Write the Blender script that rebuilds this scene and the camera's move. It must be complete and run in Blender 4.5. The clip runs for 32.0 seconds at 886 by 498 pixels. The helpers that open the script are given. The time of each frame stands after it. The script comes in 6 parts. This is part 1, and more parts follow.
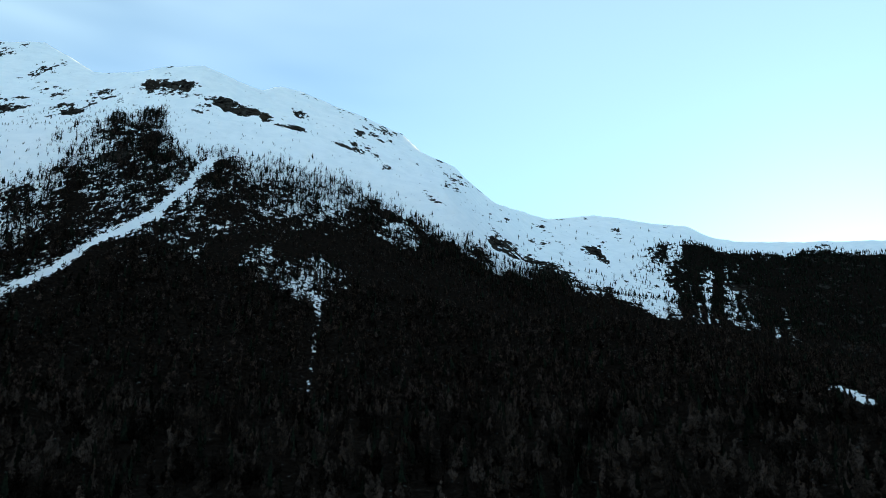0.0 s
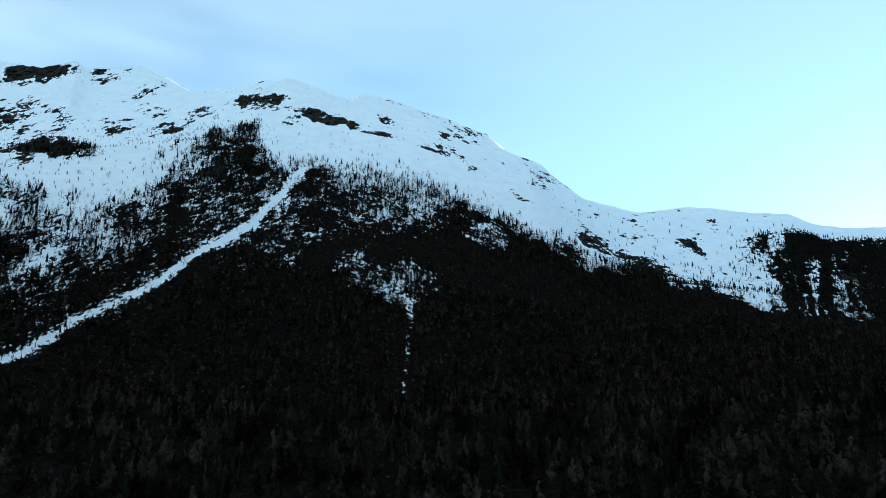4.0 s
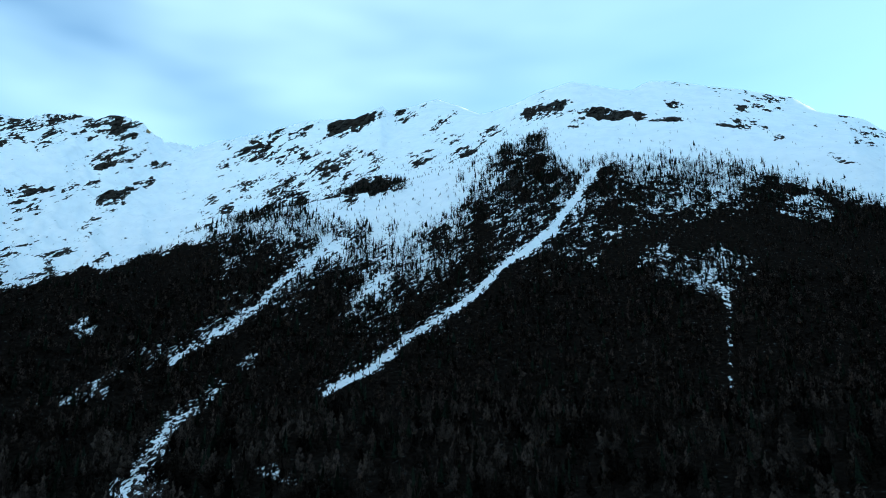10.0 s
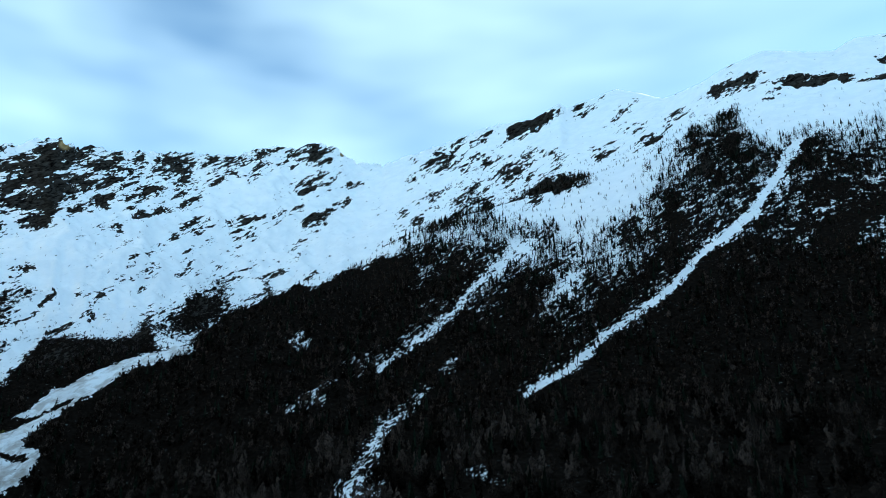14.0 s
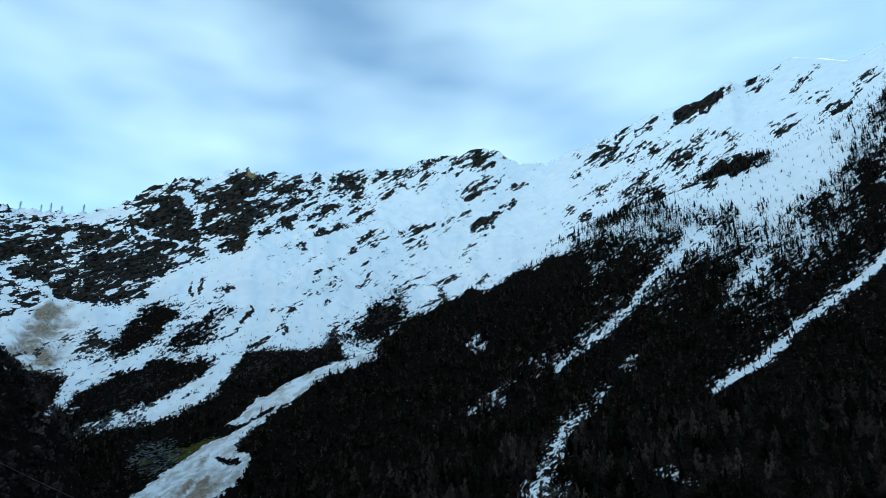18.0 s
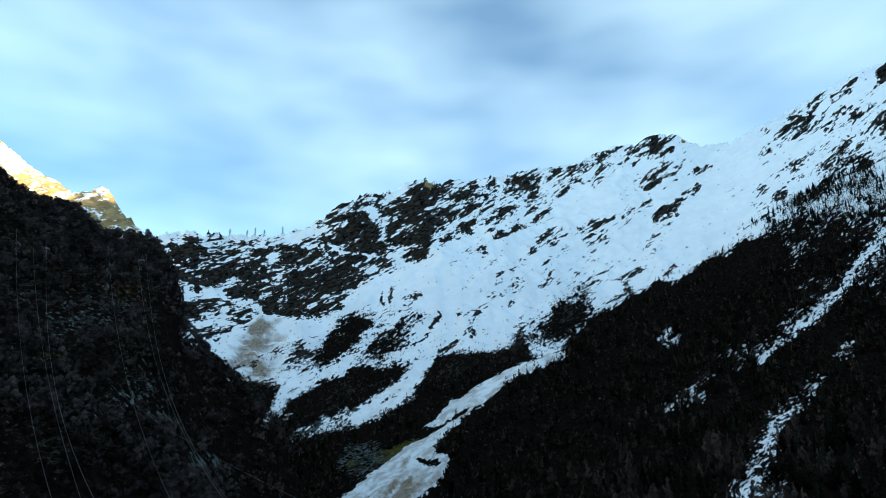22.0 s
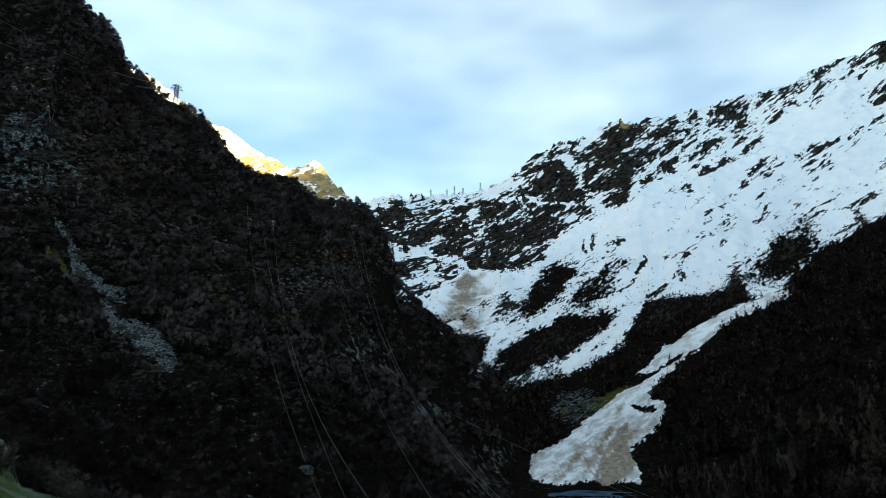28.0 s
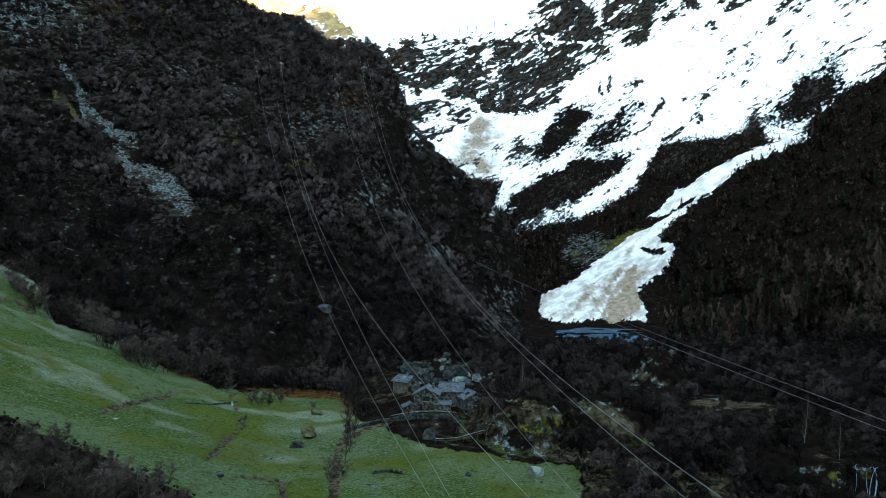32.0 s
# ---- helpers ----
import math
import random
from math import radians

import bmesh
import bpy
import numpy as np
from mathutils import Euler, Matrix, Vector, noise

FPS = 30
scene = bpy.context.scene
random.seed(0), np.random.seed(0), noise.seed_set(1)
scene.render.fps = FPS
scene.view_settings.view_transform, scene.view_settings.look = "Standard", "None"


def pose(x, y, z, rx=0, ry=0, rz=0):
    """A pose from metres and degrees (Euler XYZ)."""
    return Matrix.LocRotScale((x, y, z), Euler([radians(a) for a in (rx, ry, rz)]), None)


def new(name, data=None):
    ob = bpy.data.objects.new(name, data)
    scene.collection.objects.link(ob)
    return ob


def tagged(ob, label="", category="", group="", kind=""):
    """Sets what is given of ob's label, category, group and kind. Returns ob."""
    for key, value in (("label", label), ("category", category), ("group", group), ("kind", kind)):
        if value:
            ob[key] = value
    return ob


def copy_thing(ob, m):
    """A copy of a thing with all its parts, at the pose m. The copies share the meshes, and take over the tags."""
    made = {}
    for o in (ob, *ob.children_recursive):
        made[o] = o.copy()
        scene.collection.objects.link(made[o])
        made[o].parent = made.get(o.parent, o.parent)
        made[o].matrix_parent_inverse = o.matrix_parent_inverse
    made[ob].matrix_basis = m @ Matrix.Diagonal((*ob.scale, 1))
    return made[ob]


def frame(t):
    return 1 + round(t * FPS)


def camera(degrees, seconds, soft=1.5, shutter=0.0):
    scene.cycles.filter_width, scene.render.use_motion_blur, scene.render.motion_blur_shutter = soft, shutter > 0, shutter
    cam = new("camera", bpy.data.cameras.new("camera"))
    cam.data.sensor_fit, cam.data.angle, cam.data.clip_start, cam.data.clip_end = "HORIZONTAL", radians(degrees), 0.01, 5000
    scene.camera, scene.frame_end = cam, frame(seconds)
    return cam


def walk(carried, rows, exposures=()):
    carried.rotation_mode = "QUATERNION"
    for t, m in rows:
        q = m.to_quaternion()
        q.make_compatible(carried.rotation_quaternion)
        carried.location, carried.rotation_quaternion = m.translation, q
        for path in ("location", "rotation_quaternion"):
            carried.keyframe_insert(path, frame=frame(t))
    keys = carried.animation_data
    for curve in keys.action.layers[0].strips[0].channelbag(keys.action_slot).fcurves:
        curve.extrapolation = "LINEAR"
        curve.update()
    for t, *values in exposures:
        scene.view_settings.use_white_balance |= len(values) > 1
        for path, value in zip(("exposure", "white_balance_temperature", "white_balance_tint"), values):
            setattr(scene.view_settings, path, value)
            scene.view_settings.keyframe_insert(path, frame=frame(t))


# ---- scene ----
# ---------------------------------------------------------------- camera
EYE = 40.0
PATH = [
    (0, pose(0, 0, EYE, 107.62, 0, -0.00)),
    (0.5, pose(0, 0, EYE, 107.60, 0, 0.95)),
    (1, pose(0, 0, EYE, 107.62, 0, 1.94)),
    (1.5, pose(0, 0, EYE, 107.61, 0, 2.84)),
    (2, pose(0, 0, EYE, 107.60, 0, 3.81)),
    (2.5, pose(0, 0, EYE, 107.59, 0, 4.70)),
    (4.5, pose(0, 0, EYE, 107.63, 0, 8.36)),
    (5, pose(0, 0, EYE, 107.62, 0, 9.96)),
    (5.5, pose(0, 0, EYE, 107.64, 0, 12.05)),
    (6, pose(0, 0, EYE, 107.67, 0, 14.34)),
    (6.5, pose(0, 0, EYE, 107.68, 0, 16.39)),
    (7, pose(0, 0, EYE, 107.70, 0, 18.59)),
    (7.5, pose(0, 0, EYE, 107.69, 0, 20.63)),
    (8, pose(0, 0, EYE, 107.68, 0, 22.85)),
    (8.5, pose(0, 0, EYE, 107.70, 0, 24.87)),
    (9, pose(0, 0, EYE, 107.69, 0, 27.05)),
    (9.5, pose(0, 0, EYE, 107.69, 0, 29.05)),
    (10, pose(0, 0, EYE, 107.70, 0, 31.16)),
    (10.5, pose(0, 0, EYE, 107.71, 0, 33.08)),
    (11, pose(0, 0, EYE, 107.72, 0, 35.06)),
    (11.5, pose(0, 0, EYE, 107.72, 0, 36.93)),
    (12, pose(0, 0, EYE, 107.74, 0, 38.92)),
    (12.5, pose(0, 0, EYE, 107.73, 0, 40.77)),
    (13, pose(0, 0, EYE, 107.74, 0, 42.73)),
    (13.5, pose(0, 0, EYE, 107.73, 0, 44.49)),
    (14, pose(0, 0, EYE, 107.75, 0, 46.32)),
    (14.5, pose(0, 0, EYE, 107.76, 0, 48.08)),
    (16.5, pose(0, 0, EYE, 107.82, 0, 55.11)),
    (17, pose(0, 0, EYE, 107.81, 0, 56.79)),
    (17.5, pose(0, 0, EYE, 107.81, 0, 58.29)),
    (18, pose(0, 0, EYE, 107.80, 0, 59.92)),
    (18.5, pose(0, 0, EYE, 107.80, 0, 61.41)),
    (19, pose(0, 0, EYE, 107.81, 0, 63.08)),
    (19.5, pose(0, 0, EYE, 107.82, 0, 64.79)),
    (20, pose(0, 0, EYE, 107.80, 0, 66.80)),
    (20.5, pose(0, 0, EYE, 107.80, 0, 68.67)),
    (21, pose(0, 0, EYE, 107.81, 0, 70.66)),
    (21.5, pose(0, 0, EYE, 107.80, 0, 72.49)),
    (22, pose(0, 0, EYE, 107.79, 0, 74.36)),
    (22.5, pose(0, 0, EYE, 107.79, 0, 76.14)),
    (23, pose(0, 0, EYE, 107.78, 0, 78.03)),
    (23.5, pose(0, 0, EYE, 107.77, 0, 79.49)),
    (24, pose(0, 0, EYE, 107.76, 0, 80.73)),
    (24.5, pose(0, 0, EYE, 107.77, 0, 82.10)),
    (25, pose(0, 0, EYE, 107.77, 0, 83.58)),
    (25.5, pose(0, 0, EYE, 107.77, 0, 84.99)),
    (26.5, pose(0, 0, EYE, 107.45, 0, 87.20)),
    (27.5, pose(0, 0, EYE, 105.53, 0, 89.08)),
    (28, pose(0, 0, EYE, 103.99, 0, 90.22)),
    (28.5, pose(0, 0, EYE, 102.55, 0, 91.07)),
    (29, pose(0, 0, EYE, 100.99, 0, 91.11)),
    (29.5, pose(0, 0, EYE, 99.54, 0, 91.12)),
    (30, pose(0, 0, EYE, 97.98, 0, 91.14)),
    (30.5, pose(0, 0, EYE, 96.53, 0, 91.16)),
    (31, pose(0, 0, EYE, 95.00, 0, 91.16)),
    (31.5, pose(0, 0, EYE, 93.58, 0, 91.18)),
    (32, pose(0, 0, EYE, 92.05, 0, 91.20)),
]
cam = camera(61.5, 32.0, soft=0.6)
walk(cam, PATH, exposures=[(0, 1.74, 6850, -9), (4, 1.74, 6500, -11), (9, 1.9, 5950, -14), (14, 1.95, 6250, -11), (20, 1.87, 6450, -10), (26.5, 1.92, 7000, -7), (28, 2.0, 7800, -4), (29, 2.12, 8400, -3), (30, 2.35, 8800, -3), (31, 2.65, 8600, -4), (32, 3.25, 8000, -6)])

# ---------------------------------------------------------------- sky and sun
SUN_BEARING, SUN_HEIGHT = -30.0, 6.5
world = bpy.data.worlds.new("world")
scene.world = world
world.use_nodes = True
wn, wl = world.node_tree.nodes, world.node_tree.links
sky = wn.new("ShaderNodeTexSky")
sky.sky_type = "NISHITA"
sky.sun_disc = False
sky.sun_elevation = radians(SUN_HEIGHT)
sky.sun_rotation = radians(-SUN_BEARING)
sky.air_density, sky.dust_density, sky.ozone_density, sky.altitude = 0.8, 0.6, 3.4, 1500
back = wn["Background"]
# thin high cloud: soft streaks over the western half of the sky
tc = wn.new("ShaderNodeTexCoord")
mp = wn.new("ShaderNodeMapping")
mp.inputs["Scale"].default_value = (1.0, 1.6, 4.2)
mp.inputs["Rotation"].default_value = (0.1, 0.25, 0.5)
cl = wn.new("ShaderNodeTexNoise")
cl.inputs["Scale"].default_value = 1.6
cl.inputs["Detail"].default_value = 3
cl.inputs["Roughness"].default_value = 0.5
cr = wn.new("ShaderNodeMapRange")
cr.inputs["From Min"].default_value, cr.inputs["From Max"].default_value = 0.36, 0.88
cmix = wn.new("ShaderNodeMix")
cmix.data_type = "RGBA"
cmix.inputs["B"].default_value = (6.4, 7.35, 8.15, 1)
cr.inputs["To Min"].default_value, cr.inputs["To Max"].default_value = 0.06, 0.33
wl.new(tc.outputs["Generated"], mp.inputs["Vector"])
wl.new(mp.outputs["Vector"], cl.inputs["Vector"])
wl.new(cl.outputs["Fac"], cr.inputs["Value"])
west_d = wn.new("ShaderNodeVectorMath")
west_d.operation = "DOT_PRODUCT"
west_d.inputs[1].default_value = (-0.98, 0.2, 0)
west_r = wn.new("ShaderNodeMapRange")
west_r.interpolation_type = "SMOOTHSTEP"
west_r.inputs["From Min"].default_value, west_r.inputs["From Max"].default_value = 0.0, 0.75
west_m = wn.new("ShaderNodeMix")
west_m.inputs["A"].default_value = 0.16
wl.new(tc.outputs["Generated"], west_d.inputs[0])
wl.new(west_d.outputs["Value"], west_r.inputs["Value"])
wl.new(cr.outputs["Result"], west_m.inputs["B"])
wl.new(west_r.outputs["Result"], west_m.inputs["Factor"])
wl.new(west_m.outputs["Result"], cmix.inputs["Factor"])
wl.new(sky.outputs["Color"], cmix.inputs["A"])
wl.new(cmix.outputs["Result"], back.inputs["Color"])
back.inputs["Strength"].default_value = 0.12
sun = new("sun", bpy.data.lights.new("sun", "SUN"))
sun.data.energy, sun.data.angle, sun.data.color = 5.0, radians(0.5), (1.0, 0.78, 0.5)
sb, sh = radians(SUN_BEARING), radians(SUN_HEIGHT)
to_sun = Vector((-math.sin(sb) * math.cos(sh), math.cos(sb) * math.cos(sh), math.sin(sh)))
sun.rotation_euler = to_sun.to_track_quat("Z", "Y").to_euler()

# ---------------------------------------------------------------- materials


def mat(name, rough=0.9, spec=0.2, metal=0.0):
    m = bpy.data.materials.new(name)
    m.use_nodes = True
    b = m.node_tree.nodes["Principled BSDF"]
    b.inputs["Roughness"].default_value = rough
    b.inputs["Specular IOR Level"].default_value = spec
    b.inputs["Metallic"].default_value = metal
    return m, m.node_tree.nodes, m.node_tree.links, b


def tex_noise(n, l, scale, detail=5, rough=0.55, coord=None, stretch=None, turn=(0, 0, 0)):
    t = n.new("ShaderNodeTexNoise")
    t.inputs["Scale"].default_value, t.inputs["Detail"].default_value, t.inputs["Roughness"].default_value = scale, detail, rough
    c = n.new("ShaderNodeTexCoord") if coord is None else coord
    if stretch:
        m = n.new("ShaderNodeMapping")
        m.inputs["Scale"].default_value, m.inputs["Rotation"].default_value = stretch, turn
        l.new(c.outputs["Object"], m.inputs["Vector"])
        l.new(m.outputs["Vector"], t.inputs["Vector"])
    else:
        l.new(c.outputs["Object"], t.inputs["Vector"])
    return t.outputs["Fac"]


def math_node(n, l, op, a, b=0.0, c=None, clamp=False):
    m = n.new("ShaderNodeMath")
    m.operation, m.use_clamp = op, clamp
    for i, v in enumerate((a, b, c)):
        if v is None:
            continue
        if isinstance(v, (int, float)):
            m.inputs[i].default_value = v
        else:
            l.new(v, m.inputs[i])
    return m.outputs[0]


def ramp(n, l, fac, lo, hi, a=0.0, b=1.0):
    r = n.new("ShaderNodeMapRange")
    r.interpolation_type = "SMOOTHSTEP"
    for k, v in (("From Min", lo), ("From Max", hi), ("To Min", a), ("To Max", b)):
        r.inputs[k].default_value = v
    l.new(fac, r.inputs["Value"])
    return r.outputs["Result"]


def mix(n, l, fac, a, b):
    m = n.new("ShaderNodeMix")
    m.data_type = "RGBA"
    for key, v in (("Factor", fac), ("A", a), ("B", b)):
        if isinstance(v, (int, float)):
            m.inputs[key].default_value = v
        elif isinstance(v, tuple):
            m.inputs[key].default_value = (*v, 1)
        else:
            l.new(v, m.inputs[key])
    return m.outputs["Result"]


def bump(n, l, b, height, strength, dist):
    u = n.new("ShaderNodeBump")
    u.inputs["Strength"].default_value, u.inputs["Distance"].default_value = strength, dist
    l.new(height, u.inputs["Height"])
    l.new(u.outputs["Normal"], b.inputs["Normal"])


def simple(name, c1, c2, scale=1.0, rough=0.9, spec=0.1, metal=0.0, relief=0.0, detail=6, vary=None, lace=0.0):
    """Two-tone noise material; vary: 'object' or 'island' adds a random shift of brightness per piece; lace: size of the gaps between twigs."""
    m, n, l, b = mat(name, rough, spec, metal)
    f = ramp(n, l, tex_noise(n, l, scale, detail), 0.35, 0.65)
    col = mix(n, l, f, c1, c2)
    if vary:
        if vary == "object":
            src = n.new("ShaderNodeObjectInfo").outputs["Random"]
        elif vary == "tree":
            at_ = n.new("ShaderNodeAttribute")
            at_.attribute_name = "tone"
            src = at_.outputs["Fac"]
        else:
            src = n.new("ShaderNodeNewGeometry").outputs["Random Per Island"]
        k = n.new("ShaderNodeMapRange")
        k.inputs["To Min"].default_value, k.inputs["To Max"].default_value = (0.45, 1.7) if vary == "tree" else (0.55, 1.5)
        l.new(src, k.inputs["Value"])
        hs = n.new("ShaderNodeHueSaturation")
        l.new(col, hs.inputs["Color"])
        l.new(k.outputs["Result"], hs.inputs["Value"])
        col = hs.outputs["Color"]
    l.new(col, b.inputs["Base Color"])
    if lace:
        l.new(ramp(n, l, tex_noise(n, l, 1.0 / lace, 3, 0.75, stretch=(1, 1, 0.55)), 0.41, 0.53), b.inputs["Alpha"])
    if relief:
        bump(n, l, b, tex_noise(n, l, scale * 6, 6), 0.8, relief)
    return m


def ground_material():
    m, n, l, b = mat("ground", 0.95, 0.0)
    co = n.new("ShaderNodeTexCoord")

    def attr(name):
        a = n.new("ShaderNodeAttribute")
        a.attribute_name = name
        s = n.new("ShaderNodeSeparateColor")
        l.new(a.outputs["Color"], s.inputs["Color"])
        return s.outputs["Red"], s.outputs["Green"], s.outputs["Blue"]

    snow_a, rock_a, grass_a = attr("cover_a")
    soil_a, scree_a, moss_a = attr("cover_b")
    sunlit_a, dirt_a, bracken_a = attr("cover_c")
    frost_a, old_a, _ = attr("cover_d")
    fine = tex_noise(n, l, 0.22, 8, 0.62, co)
    broad = tex_noise(n, l, 0.03, 6, 0.6, co)

    view_lie = n.new("ShaderNodeAttribute")
    view_lie.attribute_name = "view_lie"

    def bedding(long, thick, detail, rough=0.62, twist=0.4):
        """Noise on the mountain sides in camera view angles, drawn out along the beds."""
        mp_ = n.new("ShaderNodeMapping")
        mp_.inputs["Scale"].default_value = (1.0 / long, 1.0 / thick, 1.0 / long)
        l.new(view_lie.outputs["Vector"], mp_.inputs["Vector"])
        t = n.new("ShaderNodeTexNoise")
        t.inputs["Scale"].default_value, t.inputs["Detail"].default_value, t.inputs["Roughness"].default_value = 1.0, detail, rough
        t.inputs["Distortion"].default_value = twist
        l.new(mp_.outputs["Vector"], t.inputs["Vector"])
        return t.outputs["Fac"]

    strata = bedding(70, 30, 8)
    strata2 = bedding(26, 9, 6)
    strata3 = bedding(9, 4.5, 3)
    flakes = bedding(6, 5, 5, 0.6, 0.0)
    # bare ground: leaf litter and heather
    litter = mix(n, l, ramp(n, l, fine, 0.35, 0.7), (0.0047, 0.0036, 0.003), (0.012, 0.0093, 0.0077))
    grass = mix(n, l, ramp(n, l, broad, 0.46, 0.56), (0.029, 0.052, 0.011), (0.052, 0.078, 0.034))
    speck = tex_noise(n, l, 1.6, 6, 0.7, co)
    grass = mix(n, l, ramp(n, l, speck, 0.44, 0.64, 0, 0.6), grass, (0.112, 0.14, 0.09))
    grass = mix(n, l, ramp(n, l, tex_noise(n, l, 0.022, 6, 0.65, co), 0.47, 0.57, 0, 0.7), grass, (0.055, 0.065, 0.012))
    tuft = tex_noise(n, l, 0.5, 6, 0.75, co)
    grass = mix(n, l, ramp(n, l, tuft, 0.52, 0.66, 0, 0.9), grass, (0.026, 0.033, 0.009))
    grass = mix(n, l, math_node(n, l, "MULTIPLY", ramp(n, l, frost_a, 0.1, 0.9), ramp(n, l, speck, 0.34, 0.6, 0.3, 1.0)), grass, (0.132, 0.158, 0.122))
    moss = mix(n, l, ramp(n, l, tuft, 0.42, 0.62), (0.018, 0.02, 0.007), (0.1, 0.096, 0.023))
    earth = mix(n, l, ramp(n, l, tuft, 0.4, 0.62), (0.02, 0.017, 0.011), (0.085, 0.075, 0.05))
    fern = mix(n, l, ramp(n, l, tuft, 0.4, 0.62), (0.03, 0.016, 0.007), (0.115, 0.06, 0.022))
    rock = mix(n, l, ramp(n, l, strata3, 0.35, 0.7), (0.0015, 0.0014, 0.0015), (0.043, 0.0375, 0.0325))
    # light gold rock colour that stands in for low sunlight
    sunlit_rock = mix(n, l, ramp(n, l, strata2, 0.35, 0.68), (0.2, 0.13, 0.055), (0.42, 0.3, 0.15))
    rock = mix(n, l, ramp(n, l, bedding(45, 60, 5), 0.42, 0.66, 0, 0.5), rock, (0.02, 0.0155, 0.012))
    rock = mix(n, l, ramp(n, l, sunlit_a, 0.3, 0.8), rock, sunlit_rock)
    scree = mix(n, l, ramp(n, l, tex_noise(n, l, 0.7, 4, 0.7, co), 0.42, 0.6), (0.015, 0.018, 0.018), (0.14, 0.162, 0.16))
    soil = mix(n, l, ramp(n, l, fine, 0.3, 0.7), (0.2, 0.15, 0.11), (0.36, 0.3, 0.24))
    snow = mix(n, l, ramp(n, l, broad, 0.3, 0.7), (0.82, 0.84, 0.86), (0.89, 0.9, 0.91))
    snow = mix(n, l, math_node(n, l, "MULTIPLY", ramp(n, l, strata2, 0.5, 0.72), ramp(n, l, fine, 0.4, 0.65)), snow, (0.74, 0.76, 0.78))

    def cut(a, noise_out, amp, soft):
        """Breaks the edge of a cover with noise: 1 where cover + noise passes one half."""
        s = math_node(n, l, "MULTIPLY_ADD", math_node(n, l, "SUBTRACT", noise_out, 0.5), amp, a)
        return ramp(n, l, s, 0.5 - soft, 0.5 + soft)

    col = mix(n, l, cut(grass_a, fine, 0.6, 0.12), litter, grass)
    col = mix(n, l, cut(bracken_a, fine, 1.0, 0.15), col, fern)
    col = mix(n, l, cut(dirt_a, fine, 0.9, 0.12), col, earth)
    col = mix(n, l, cut(moss_a, fine, 1.4, 0.15), col, moss)
    col = mix(n, l, cut(scree_a, fine, 3.0, 0.08), col, scree)

    def broken(cover, parts, gate):
        """Cover plus weighted noise, with the noise shut off where there is none of the cover."""
        total = 0.0
        for out, amp in parts:
            total = math_node(n, l, "MULTIPLY_ADD", math_node(n, l, "SUBTRACT", out, 0.5), amp, total)
        return math_node(n, l, "MULTIPLY_ADD", total, ramp(n, l, cover, 0.0, gate), cover)

    snow_s = broken(snow_a, ((flakes, 1.5), (strata2, 1.5), (strata3, 1.0)), 0.25)
    rock_cut = broken(rock_a, ((strata, 4.6), (strata2, 3.4), (strata3, 2.4), (flakes, 0.9)), 0.3)
    rock_f = ramp(n, l, rock_cut, 0.45, 0.55)
    col = mix(n, l, rock_f, col, rock)
    bare = ramp(n, l, rock_cut, 0.485, 0.515)
    snow_f = math_node(n, l, "MULTIPLY", ramp(n, l, snow_s, 0.4, 0.6), math_node(n, l, "SUBTRACT", 1.0, bare))
    old = mix(n, l, ramp(n, l, bedding(26, 12, 5), 0.38, 0.6), (0.49, 0.47, 0.455), (0.78, 0.8, 0.82))
    snow = mix(n, l, ramp(n, l, old_a, 0.2, 0.7), snow, old)
    dirty = mix(n, l, cut(soil_a, broad, 1.6, 0.3), snow, soil)
    col = mix(n, l, snow_f, col, dirty)
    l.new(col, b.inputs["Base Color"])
    l.new(ramp(n, l, snow_f, 0, 1, 0.95, 0.6), b.inputs["Roughness"])
    relief = math_node(n, l, "MULTIPLY_ADD", math_node(n, l, "ADD", tuft, speck), math_node(n, l, "MULTIPLY", grass_a, 0.18), math_node(n, l, "ADD", strata2, fine))
    bump(n, l, b, relief, 0.7, 1.6)
    return m


M_GROUND = ground_material()
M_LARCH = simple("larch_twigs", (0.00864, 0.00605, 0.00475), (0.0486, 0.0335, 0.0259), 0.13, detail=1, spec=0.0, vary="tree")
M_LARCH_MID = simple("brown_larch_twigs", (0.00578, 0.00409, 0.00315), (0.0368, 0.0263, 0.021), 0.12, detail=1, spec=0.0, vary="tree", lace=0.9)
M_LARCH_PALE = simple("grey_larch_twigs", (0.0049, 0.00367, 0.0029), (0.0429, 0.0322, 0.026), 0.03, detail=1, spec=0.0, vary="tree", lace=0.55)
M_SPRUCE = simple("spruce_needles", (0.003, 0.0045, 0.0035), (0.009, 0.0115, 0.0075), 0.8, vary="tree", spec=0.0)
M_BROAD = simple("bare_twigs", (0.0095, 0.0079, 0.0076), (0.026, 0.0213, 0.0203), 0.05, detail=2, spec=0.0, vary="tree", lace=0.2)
M_SPUR = simple("spur_twigs", (0.025, 0.0203, 0.0192), (0.062, 0.051, 0.0475), 0.03, detail=3, spec=0.0, vary="tree", lace=0.38)

